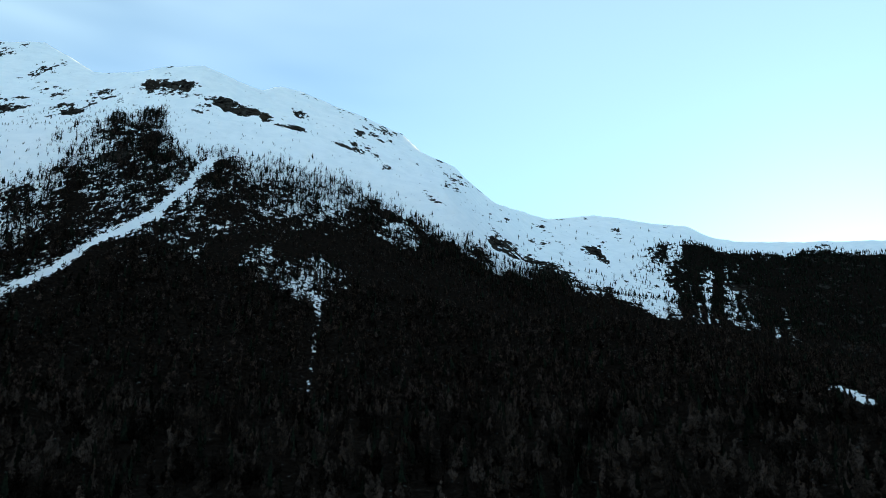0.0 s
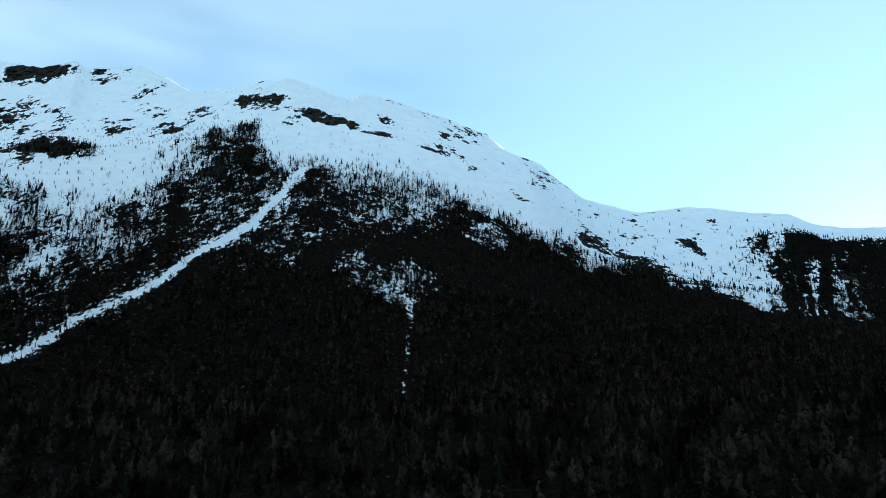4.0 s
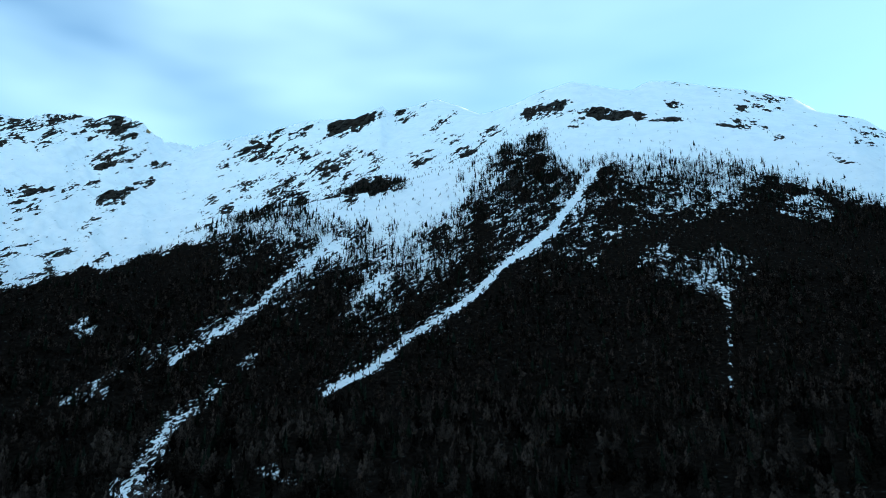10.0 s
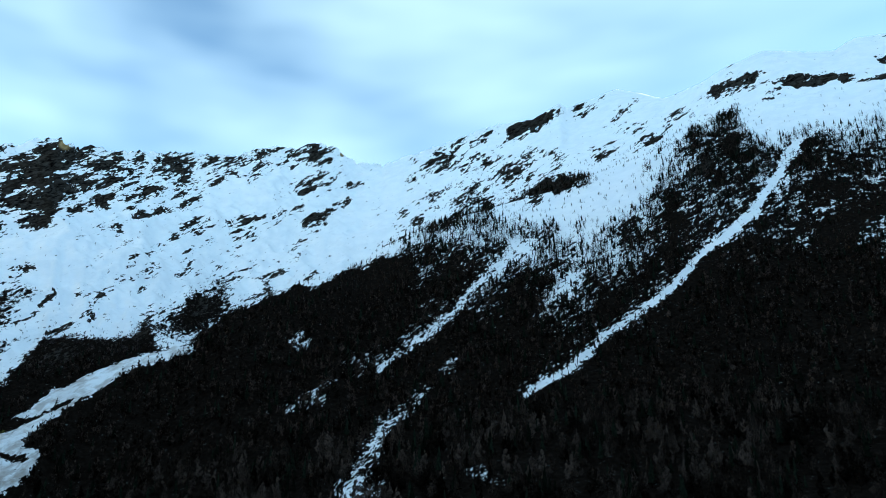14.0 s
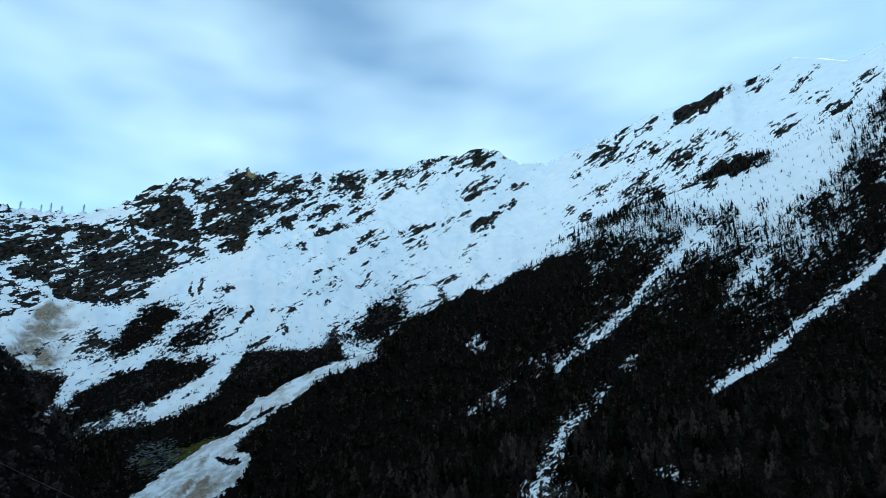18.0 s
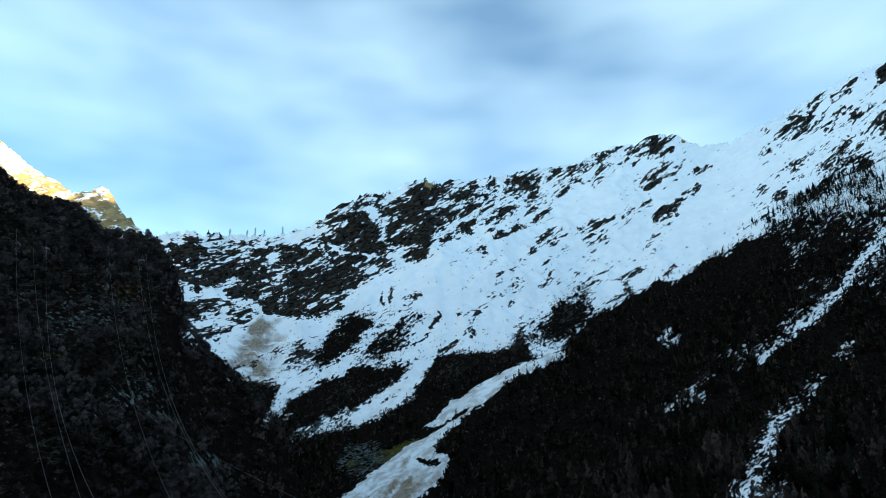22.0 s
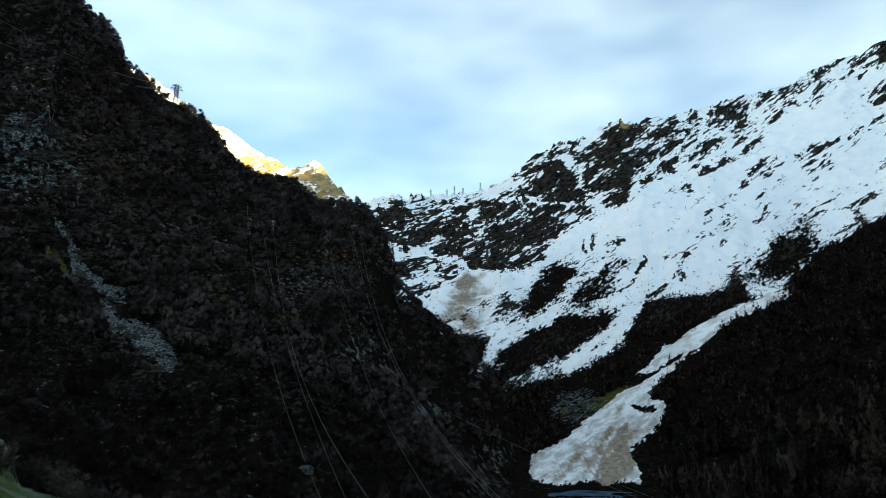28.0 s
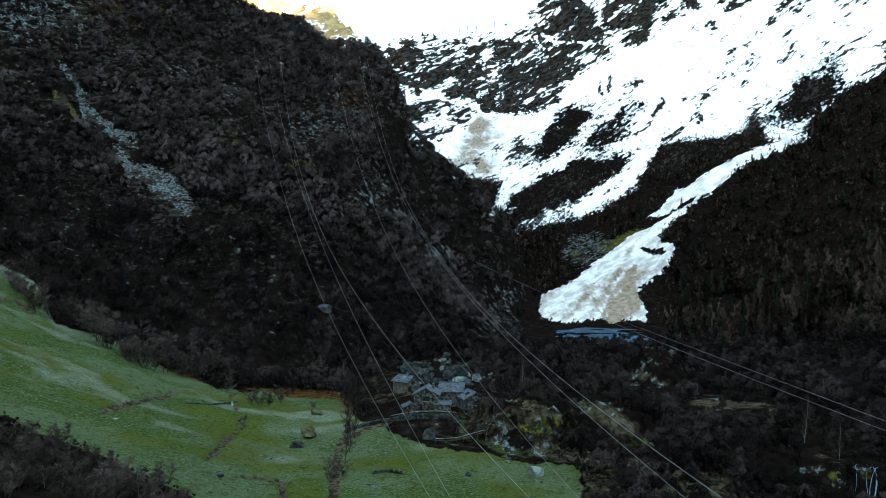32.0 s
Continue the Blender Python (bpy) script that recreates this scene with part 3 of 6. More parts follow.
def base_height(B, R):
    """Height of the land on a grid of bearings (columns) and distances (rows)."""
    b1 = B[0]
    rs = [np.full_like(b1, 10.0)] + [along(k, b1, 1) for k in RING]
    zs = [along(NEAR, b1, 2) - 3.0] + [along(k, b1, 2) for k in RING]
    rs += [rs[-1] + 350, rs[-1] + 900, np.full_like(b1, 4700.0)]
    zs += [zs[-1] - 260, zs[-1] - 420, np.full_like(b1, 300.0)]
    for k in range(1, len(rs)):
        rs[k] = np.maximum(rs[k], rs[k - 1] + 20)
    P, Q = np.array(rs), np.array(zs)
    H = np.diff(P, axis=0)
    D = np.diff(Q, axis=0) / H
    S = np.zeros_like(Q)
    same = D[1:] * D[:-1] > 0
    S[1:-1] = np.where(same, 2 * D[1:] * D[:-1] / np.where(same, D[1:] + D[:-1], 1), 0)
    S[0], S[-1] = D[0], D[-1]
    Z = np.empty_like(B)
    for j in range(B.shape[1]):
        r = R[:, j]
        i = np.clip(np.searchsorted(P[:, j], r, "right") - 1, 0, len(P) - 2)
        h, t = H[i, j], (r - P[i, j]) / H[i, j]
        lin = Q[i, j] + t * (Q[i + 1, j] - Q[i, j])
        cub = ((1 + 2 * t) * (1 - t) ** 2 * Q[i, j] + t * (1 - t) ** 2 * h * S[i, j]
               + t * t * (3 - 2 * t) * Q[i + 1, j] + t * t * (t - 1) * h * S[i + 1, j])
        Z[:, j] = 0.6 * lin + 0.4 * cub
    return Z


def strip(B, E, line):
    """1 along a tapering line on the slope, 0 away from it (falls off over its own width)."""
    best = np.zeros_like(B)
    for (a0, e0, w0), (a1, e1, w1) in zip(line[:-1], line[1:]):
        k = math.cos(radians((e0 + e1) / 2))
        dx, dy = (a1 - a0) * k, e1 - e0
        px, py = (B - a0) * k, E - e0
        t = np.clip((px * dx + py * dy) / (dx * dx + dy * dy), 0, 1)
        d = np.hypot(px - t * dx, py - t * dy) / (w0 + t * (w1 - w0))
        best = np.maximum(best, np.clip(1.5 - d, 0, 1))
    return best


def region(B, E, outline, soft):
    """1 inside a closed outline on the slope, 0 outside, soft at the edge."""
    x = B
    inside = np.zeros(B.shape, bool)
    near_edge = np.full(B.shape, 99.0)
    for (a0, e0), (a1, e1) in zip(outline, outline[1:] + outline[:1]):
        if e0 != e1:
            cross = ((e0 > E) != (e1 > E)) & (x < (a1 - a0) * (E - e0) / (e1 - e0) + a0)
            inside ^= cross
        dx, dy = a1 - a0, e1 - e0
        t = np.clip(((x - a0) * dx + (E - e0) * dy) / (dx * dx + dy * dy), 0, 1)
        near_edge = np.minimum(near_edge, np.hypot(x - a0 - t * dx, E - e0 - t * dy))
    return np.clip(0.5 + np.where(inside, near_edge, -near_edge) / soft, 0, 1)


def patch(B, E, rows):
    out = np.zeros_like(B)
    for a, e, w, h, turn, s in rows:
        c, q = math.cos(radians(turn)), math.sin(radians(turn))
        x, y = -(B - a) * math.cos(radians(e)), E - e
        d = np.hypot((x * c + y * q) / w, (-x * q + y * c) / h)
        out = np.maximum(out, s * (1 - smooth(0.5, 1.4, d)))
    return out


# columns: fine where the slopes are looked at, coarse behind; rows: closer together near the camera
cols = np.concatenate([np.arange(-36, 126.15, 0.2), np.arange(129, 324.0, 3.0)])
rows_r = np.concatenate([[1.0, 5.0], np.linspace(10, 120, 16), np.arange(122, 345, 2.2), np.arange(348, 1400, 5.0),
                         np.arange(1405, 2760, 8.2), [2800, 2850, 2920, 3000, 3150, 3300, 3600, 4000, 4400, 4700]])
B, R = np.meshgrid(cols, rows_r)
X, Y = -np.sin(np.radians(B)) * R, np.cos(np.radians(B)) * R
Z = base_height(B, R)
crest_r, shoulder_r, foot_r = along(CREST, B, 1), along(SHOULDER, B, 1), along(FOOT, B, 1)
far = smooth(0, 1, (R - shoulder_r) / 300.0)
spur = smooth(92, 97, B) * (1 - smooth(0, 1, (R - shoulder_r - 150) / 200.0))
wx, wy = X + 60 * fbm(X / 300, Y / 300, 3, 40), Y + 60 * fbm(X / 300, Y / 300, 3, 50)
rough_far = 30 * fbm(wx / 260, wy / 260, 6, 1, 0.5, True) + 13 * fbm(wx / 64, wy / 64, 5, 9, 0.55, True)
rough_near = 9 * fbm(wx / 150, wy / 150, 5, 20, 0.5) + 3.0 * fbm(X / 28, Y / 28, 3, 25, 0.5, True)
rough_spur = 16 * fbm(wx / 110, wy / 110, 5, 30, 0.55, True)
flat = smooth(foot_r * 0.95, foot_r + 160, R)
rocky = smooth(34, 52, B)
at_crest = np.exp(-((R - crest_r) / 140.0) ** 2)
at_edge = np.exp(-((R - shoulder_r) / 60.0) ** 2)
amp_far = far * (0.35 + 0.65 * rocky) * (1 - 0.45 * at_crest)
gully = fbm(B / 1.9 + 0.4 * fbm(X / 120, Y / 120, 3, 57), R / 420, 4, 55, 0.55, True)
Z += far * (4 + 11 * smooth(50, 62, B)) * (gully - 0.15) * (1 - 0.5 * at_crest)
Z += amp_far * (rough_far - 6) + flat * (1 - far) * (1 - 0.6 * at_edge) * (rough_near * (1 - spur) + rough_spur * spur)
Z += at_crest * (3.0 + 31.0 * rocky) * (fbm(wx / 30, wy / 30, 5, 60, 0.64, True) - 0.12)
Z += (1 - flat) * (1.1 * fbm(X / 24, Y / 24, 4, 70) + 0.25 * fbm(X / 5, Y / 5, 3, 74))
bank = (R - 186 - 0.5 * (B - 100) ** 1.0 * 1.6) / 5
Z += 1.6 * smooth(-1, 1, bank + 2.0 * fbm(X / 20, Y / 20, 3, 71)) * smooth(102, 105, B) * (1 - flat)
# the knoll beside the hamlet
kd = np.hypot((B - 85.2) / 4.3, (R - 192) / 21) + 0.18 * fbm(X / 9, Y / 9, 4, 76)
Z += 6.2 * (1 - smooth(0.6, 1.0, kd)) * (1 + 0.4 * fbm(X / 8, Y / 8, 4, 77, 0.6, True))
kd2 = np.hypot((B - 79.4) / 4.2, (R - 200) / 15) + 0.2 * fbm(X / 9, Y / 9, 4, 78)
Z += 4.2 * (1 - smooth(0.5, 1.0, kd2)) * (1 + 0.4 * fbm(X / 8, Y / 8, 4, 79, 0.6, True))
kd = np.minimum(kd, kd2)
cd = np.hypot((B - 75.0) / 3.0, (R - 318) / 28) + 0.3 * fbm(X / 12, Y / 12, 4, 110)
Z += 9.0 * (1 - smooth(0.4, 1.0, cd)) * (1 + 0.4 * fbm(X / 9, Y / 9, 4, 111, 0.6, True))
Z += 1.3 * (1 - smooth(0.7, 1.1, np.minimum(kd, cd))) * fbm(X / 3.6, Y / 3.6, 3, 112, 0.6, True)
# the drop of the stream by the road, and the flat pool under the avalanche
Z -= 9.0 * smooth(54, 57, B) * smooth(71, 66.5, B) * smooth(203, 196, R + 3 * fbm(X / 8, Y / 8, 3, 95))
POOL_B, POOL_R, POOL_Z = 79.0, 505.0, 1.0
pd = np.hypot((B - POOL_B) / 4.0, (R - POOL_R) / 80) + 0.2 * fbm(X / 25, Y / 25, 3, 96)
Z += np.clip(POOL_Z + 0.6 - Z, 0, 9) * smooth(0.7, 0.95, pd) * (1 - smooth(1.3, 1.8, pd))
Z += (POOL_Z - 0.15 + 1.6 * fbm(X / 13, Y / 17, 4, 97) - Z) * (1 - smooth(0.75, 1.05, pd))
# shelf under the hamlet
hd = np.hypot((B - 91.7) / 3.2, (R - 216) / 26)
Z += (4.0 - Z) * 0.8 * (1 - smooth(0.6, 1.3, hd))
E = np.degrees(np.arctan2(Z - EYE, R))

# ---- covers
# bed coordinates fit the camera's view: bearing, elevation angle, dip of the strata taken out
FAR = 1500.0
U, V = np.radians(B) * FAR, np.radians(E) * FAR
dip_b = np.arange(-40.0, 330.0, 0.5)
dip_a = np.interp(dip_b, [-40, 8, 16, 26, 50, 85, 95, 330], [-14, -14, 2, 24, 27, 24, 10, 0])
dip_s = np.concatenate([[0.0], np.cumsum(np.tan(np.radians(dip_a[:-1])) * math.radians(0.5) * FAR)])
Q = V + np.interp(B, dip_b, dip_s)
# far off, the noise also follows the camera's view angles
steep = smooth(450, 650, R)
edge_n = fbm(X / 70, Y / 70, 5, 80, 0.6) * (1 - steep) + fbm(U / 75, Q / 55, 5, 80, 0.6) * steep
clump = fbm(X / 26, Y / 26, 4, 84, 0.6) * (1 - steep) + fbm(U / 28, Q / 22, 4, 84, 0.6) * steep
# the covers' outlines wander, along the slope and up and down it
WB = B + 1.1 * fbm(B / 3.2, E / 3.2, 4, 200) + 0.4 * fbm(B / 0.7, E / 0.7, 3, 210, 0.6)
WE = E + 1.0 * fbm(B / 3.2, E / 3.2, 4, 220) + 0.4 * fbm(B / 0.7, E / 0.7, 3, 230, 0.6)
NB, NE = B + 0.22 * fbm(B / 0.9, E / 0.9, 4, 240, 0.6), E + 0.22 * fbm(B / 0.9, E / 0.9, 4, 250, 0.6)
snowline = along([(a, e) for a, e in SNOWLINE], WB, 1)
main = smooth(-12, -4, B) * smooth(52, 46, B)
band = 0.7 + main * (0.5 + 3.2 * smooth(18, 26, B)) 
below = snowline - E
over = -below / band + 1.0 * edge_n + 0.45 * clump
snow = smooth(-1.0, 0.55, over)
fleck = main * smooth(1, 9, B) * (0.66 + 0.08 * smooth(15, 25, B)) * np.exp(-np.clip(below, 0, 99) / (3.4 + 1.6 * smooth(14, 24, B))) * (1 + 1.3 * edge_n + 0.8 * clump)
snow = np.maximum(snow, fleck * smooth(0.05, 0.14, fleck))
snow *= (R > 620) * (1 - spur * smooth(93, 96, B))
soft_snow = 1.25 * patch(WB, WE, SNOW_PATCHES + SNOW_PATCHES_LOW + SNOW_PATCHES_FAR) * (0.6 + 0.6 * clump + 0.4 * edge_n)
snow = np.maximum(snow, soft_snow * (R > 430))
snow *= 1 - patch(WB, WE, DARK_PATCHES) * (0.9 + 0.35 * clump)
# conifer wood on the far hillside, with strips of snow running down between the trees
strips = fbm(WB / 0.5, WE / 2.4, 5, 322, 0.65)
crest_e = np.degrees(np.arctan2(along(CREST, B, 2) - EYE, crest_r))
far_forest = smooth(0.25, 1.0, crest_e - E + 0.6 * edge_n) * smooth(-14.0, -19.5, B + 2.5 * edge_n) * smooth(17.4 - 0.8 * smooth(-24, -28, B), 16.5 - 0.8 * smooth(-24, -28, B), E + 0.8 * edge_n)
snow *= 1 - far_forest * np.minimum(0.42 + 0.42 * smooth(-23, -27, B) + 0.54 * smooth(-0.3, 0.08, -strips), 0.97)
lines_snow = np.zeros_like(B)
lane = np.zeros_like(B)
for k in (CHUTE_LONG, NECK, CLIFF_PATH, TONGUE, LOW_PATCH, CHUTE_MID, CHUTE_SMALL, CHUTE_LOW, GULLY):
    ragged = k in (CHUTE_MID, CHUTE_SMALL, CHUTE_LOW, GULLY)
    thin = k is NECK
    halo = k in (CHUTE_LONG, CHUTE_MID, CHUTE_SMALL, CHUTE_LOW)
    k_wide = [(a, e + 0.3, w * 2.1) for a, e, w in k]
    # trees below an open lane are cleared where they would hide it from the camera
    lane = np.maximum(lane, strip(NB, NE, [(a, e - 0.3, w * 0.7 + (0.12 if ragged else 0.28)) for a, e, w in k]))
    if k is CHUTE_LONG:
        k = [(a, e, w * 0.72) for a, e, w in k]
    v = strip(WB * 0.5 + NB * 0.5, WE * 0.5 + NE * 0.5, k) if ragged else strip(NB * 0.75 + WB * 0.25, NE * 0.75 + WE * 0.25, k)
    v = v * (0.66 + 0.5 * clump) if ragged else v * 0.5 if thin else v * (0.9 + 0.25 * clump)
    lines_snow = np.maximum(lines_snow, v)
    if halo:
        snow = np.maximum(snow, 0.29 * strip(WB, WE, k_wide) * (1 + 0.6 * clump))
AB, AE = 0.65 * NB + 0.35 * WB, 0.65 * NE + 0.35 * WE
field_snow = region(AB, AE, AVALANCHE, 0.35) * (1 - patch(AB, AE, AVALANCHE_HOLES))
lane = np.maximum(lane, 0.8 * region(NB, NE + 0.45, AVALANCHE, 0.35))
lines_snow = np.maximum(lines_snow, field_snow * (1 + 0.2 * clump * smooth(2, -3, E)))
lines_snow *= R > 430
lines_snow *= 1 - 0.25 * smooth(12.3, 11.5, E) * smooth(13, 11, B)
snow = np.maximum(snow, lines_snow * 0.95)
avalanche = field_snow * (R < 1300)
flow = fbm((0.8 * NB + 0.6 * NE) / 0.4, (0.8 * NE - 0.6 * NB) / 2.6, 4, 260, 0.6)
snow *= 1 - smooth(93.2, 94.4, B) * (1 - smooth(0, 1, (R - shoulder_r - 300) / 200))
rockline = along([(a, e) for a, e in ROCKLINE], WB, 1)
outcrop = fbm(wx / 64, wy / 64, 5, 9, 0.55, True)
rock = smooth(-1.2, 1.4, E - rockline + 1.6 * edge_n) * smooth(53, 60, B) * smooth(99, 96, B) * (0.26 + 0.06 * smooth(67, 76, B)) * (R > 1300)
for weight, outline in CLIFFS:
    rock = np.maximum(rock, weight * region(0.6 * NB + 0.4 * WB, 0.6 * NE + 0.4 * WE, outline, 0.5) * (R > 1300))
rock += 0.3 * at_crest * smooth(54, 58, B) * smooth(97, 94, B) * smooth(-0.1, 0.4, fbm(B / 1.3, R / 500, 3, 310))
rock = np.maximum(rock, patch(0.5 * WB + 0.5 * NB, 0.5 * WE + 0.5 * NE, ROCK_PATCHES_EAST + ROCK_PATCHES_NORTH + ROCK_PATCHES_WEST + [(94.5, 10.3, 0.5, 2.6, 0, 0.7), (92.8, 11.8, 2.17, 1.48, 20, 0.5)]) * (R > 1100))
rock = np.maximum(rock, (0.085 + 0.05 * main * smooth(14, 28, B) + 0.05 * smooth(50, 56, B) + 0.1 * smooth(24, 32, B) * smooth(53, 46, B) * smooth(25.6, 24.2, E) + 0.05 * smooth(14, 4, B) + 0.16 * np.clip(edge_n, -0.3, 1)) * far)
rock += 0.3 * far * np.clip(outcrop, -0.5, 0.8) * smooth(0.1, 0.3, rock)
cliffs = np.clip(patch(WB, WE, CLIFF_PATCHES) * (1.0 + 0.5 * edge_n), 0, 0.9)
rock = np.maximum(rock, 0.35 * cliffs * (R < 1100) * (R > 380))
crags = fbm(wx / 110, wy / 110, 5, 30, 0.55, True)
rock = np.maximum(rock, (0.2 + 0.2 * crags) * spur * flat)
for k in FURROWS:
    rock = np.maximum(rock, 0.95 * strip(0.8 * NB + 0.2 * WB, 0.8 * NE + 0.2 * WE, k) * (R > 900))
rock *= 1 - 0.95 * smooth(0.25, 0.7, lines_snow)
# side of the far peak whose rock carries the painted sunlight
sunlit_side = smooth(96.5, 98, B) * smooth(0, 1, (R - 1700) / 200)
snow = np.maximum(snow, sunlit_side)
rock = np.maximum(rock, sunlit_side * smooth(21.4, 20.2, E + 0.8 * edge_n) * 0.8)
# two crest tips with the sun's gold painted into the rock
sunlit_tip = np.exp(-((B - 54.6) / 0.8) ** 2 - ((E - 25.0) / 0.5) ** 2) + np.exp(-((B - 75.5) / 0.5) ** 2 - ((E - 22.8) / 0.4) ** 2)
meadow = smooth(0.3, -0.3, WE * 0.6 + E * 0.4 - along([(a, e) for a, e in MEADOW_EDGE], B, 1) - 0.8 * smooth(93, 88, B)) * (R < 360) * smooth(79.5, 81.5, B + 1.6 * fbm(X / 9, Y / 9, 4, 290))
lim = -9.4 - np.clip(121.5 - B, 0, 30) * 0.52 + 0.5 * fbm(X / 12, Y / 12, 3, 280)
hummock = fbm(X / 7, Y / 7, 4, 295, 0.6)
thick = smooth(0.25, -0.25, E - lim) * smooth(108.5, 110, B)
meadow = meadow * (1 - thick)
grass = np.maximum(meadow * (1 - cliffs), 0.52 * (1 - smooth(1.0, 1.4, kd)) * smooth(0.8, 0.95, kd))
soil = np.maximum(strip(WB * 1.3 - NB * 0.3, WE, AVALANCHE_SOIL) * (0.7 + 0.3 * clump + 1.1 * flow), strip(WB, WE, CONE_SOIL) * (0.8 + 0.5 * clump)) * 0.85 + (0.26 + 0.75 * flow) * np.minimum(avalanche, 1) * smooth(6, 2, E)
sunlit_tint = sunlit_side + sunlit_tip
foot_strip = strip(WB, WE, TONGUE_FOOT)
scree_strip = np.maximum(strip(WB, WE, SCREE), strip(WB, WE, SCREE_UPPER)) * (R > 330)
lane = np.maximum(lane, strip(WB, WE, [(a, e - 0.4, w + 0.3) for a, e, w in SCREE + SCREE_UPPER]))
moss_spots = patch(WB, WE, MOSS_PATCHES) * (R < 1000)
scree = np.maximum(scree_strip * 0.8, 0.5 * foot_strip) * (R > 330)
snow = np.maximum(snow, 0.5 * foot_strip * (1 + 0.8 * flow))
moss = 0.3 * foot_strip
scree *= 1.1 + 0.4 * clump
track = strip(NB, NE, [(a, e, w * 1.5) for a, e, w in TRACK]) * (R < 330)
edge_e = along([(a, e) for a, e in MEADOW_EDGE], B, 1)
banks = np.maximum.reduce([strip(NB, NE, [(a, e, w * 1.7) for a, e, w in k]) for k in BANKS]) * (R < 330)
dirt = np.maximum(track * 0.8, banks * (0.7 + 0.7 * clump))
dirt = np.maximum(dirt, (0.24 + 0.4 * clump + 0.25 * smooth(85, 82, B) * smooth(185, 170, R) + 0.1 * (1 - smooth(0.9, 1.3, kd))) * (1 - meadow) * (R < 300))
glade = patch(NB, NE, GLADES) * (R < 420)
glade_front = np.maximum.reduce([glade] + [patch(NB, NE + d, GLADES) * (R < 420) for d in (0.5, 1.0, 1.5)])
dirt = np.maximum(dirt, glade * (0.72 + 0.7 * clump))
dirt = np.maximum(dirt, 0.55 * (1 - smooth(0.4, 0.8, kd2)) + 0.9 * edge_n * (kd2 < 0.9))
dirt = np.maximum(dirt, 0.7 * np.exp(-((E + 9.2) / 0.35) ** 2) * smooth(66, 67.5, B) * smooth(74, 72.5, B) * (0.8 + 0.6 * clump))
bracken = np.exp(-((E - edge_e - 0.1) / 0.4) ** 2) * smooth(96, 99, B) * smooth(116, 110, B) * (R < 360) * (0.6 + 0.9 * clump)
bracken = np.maximum(bracken, spur * flat * (0.25 + 0.3 * edge_n + 0.2 * crags))
frost = meadow * np.clip(0.75 * smooth(1.3, 0.1, edge_e - E) * (0.7 + 1.2 * edge_n) * smooth(96, 100, B) + 0.7 * smooth(0.05, 0.5, fbm(X / 16, Y / 26, 5, 270, 0.6)) + 0.35 * smooth(107, 104, B) * smooth(-14.6, -13, E) * smooth(-9.4, -10.4, E) * (0.6 + 1.2 * clump), 0, 1)
Z += 0.35 * meadow * hummock - 0.9 * banks
scree = np.maximum(scree, (0.52 - 0.1 * smooth(400, 250, R)) * cliffs / 0.8 * (R < 1000))
scree = np.maximum(scree, spur * flat * (0.3 * crags + 0.1 * clump))
scree = np.maximum(scree, 0.2 * (1 - smooth(0.6, 1.0, np.minimum(kd, cd))))
moss = np.maximum(np.maximum(moss, patch(WB, WE, MOSS_PATCHES)), 0.38 * (1 - smooth(0.3, 1.0, kd)))  * (R < 1000)
moss = np.maximum(moss, spur * flat * (0.1 + 0.4 * clump + 0.25 * crags))
Z += smooth(0.2, 1.0, avalanche) * (R < 1200) * (1.2 + 0.7 * fbm(X / 12, Y / 12, 3, 90) + 1.8 * flow)


under = smooth(112, 85, R)
grass = np.maximum(grass, under)
for field in (dirt, bracken, scree, moss, frost, soil, rock, snow):
    field *= 1 - under


def mesh_from_arrays(name, verts, faces, material, smooth_shade=False):
    me = bpy.data.meshes.new(name)
    n, k = len(faces), faces.shape[1]
    me.vertices.add(len(verts))
    me.vertices.foreach_set("co", np.ascontiguousarray(verts, np.float32).ravel())
    me.loops.add(n * k)
    me.loops.foreach_set("vertex_index", np.ascontiguousarray(faces, np.int32).ravel())
    me.polygons.add(n)
    me.polygons.foreach_set("loop_start", np.arange(0, n * k, k, dtype=np.int32))
    me.polygons.foreach_set("use_smooth", np.full(n, smooth_shade))
    me.update(calc_edges=True)
    me.materials.append(material)
    return me


NR, NC = B.shape
idx = np.arange(NR * NC).reshape(NR, NC)
nxt = np.roll(idx, -1, axis=1)
quads = np.stack([idx[:-1], idx[1:], nxt[1:], nxt[:-1]], -1).reshape(-1, 4)
verts = np.stack([X, Y, Z], -1).reshape(-1, 3)
# the far rim and the spot under the camera
rim = np.stack([X[-1] * 8, Y[-1] * 8, np.zeros(NC)], -1)
hub = np.array([[0.0, 0.0, float(Z[0].mean())]])
o1, o2 = NR * NC, NR * NC + NC
verts = np.vstack([verts, rim, hub])
c = np.arange(NC)
c1 = np.roll(c, -1)
quads = np.vstack([quads, np.stack([idx[-1][c], o1 + c, o1 + c1, idx[-1][c1]], -1)])
fan = c.reshape(-1, 2)
quads = np.vstack([quads, np.stack([np.full(len(fan), o2), idx[0][fan[:, 0]], idx[0][fan[:, 1]], idx[0][(fan[:, 1] + 1) % NC]], -1)])
gm = mesh_from_arrays("ground", verts, quads, M_GROUND, True)
for nm, (r_, g_, b_) in {"cover_a": (snow, rock, grass), "cover_b": (soil, scree, moss), "cover_c": (sunlit_tint, dirt, bracken), "cover_d": (frost, np.clip(avalanche, 0, 1), frost)}.items():
    at = gm.color_attributes.new(nm, "FLOAT_COLOR", "POINT")
    arr = np.zeros((len(verts), 4), np.float32)
    arr[:NR * NC, 0], arr[:NR * NC, 1], arr[:NR * NC, 2] = r_.ravel(), g_.ravel(), b_.ravel()
    arr[:, 3] = 1
    at.data.foreach_set("color", arr.ravel())
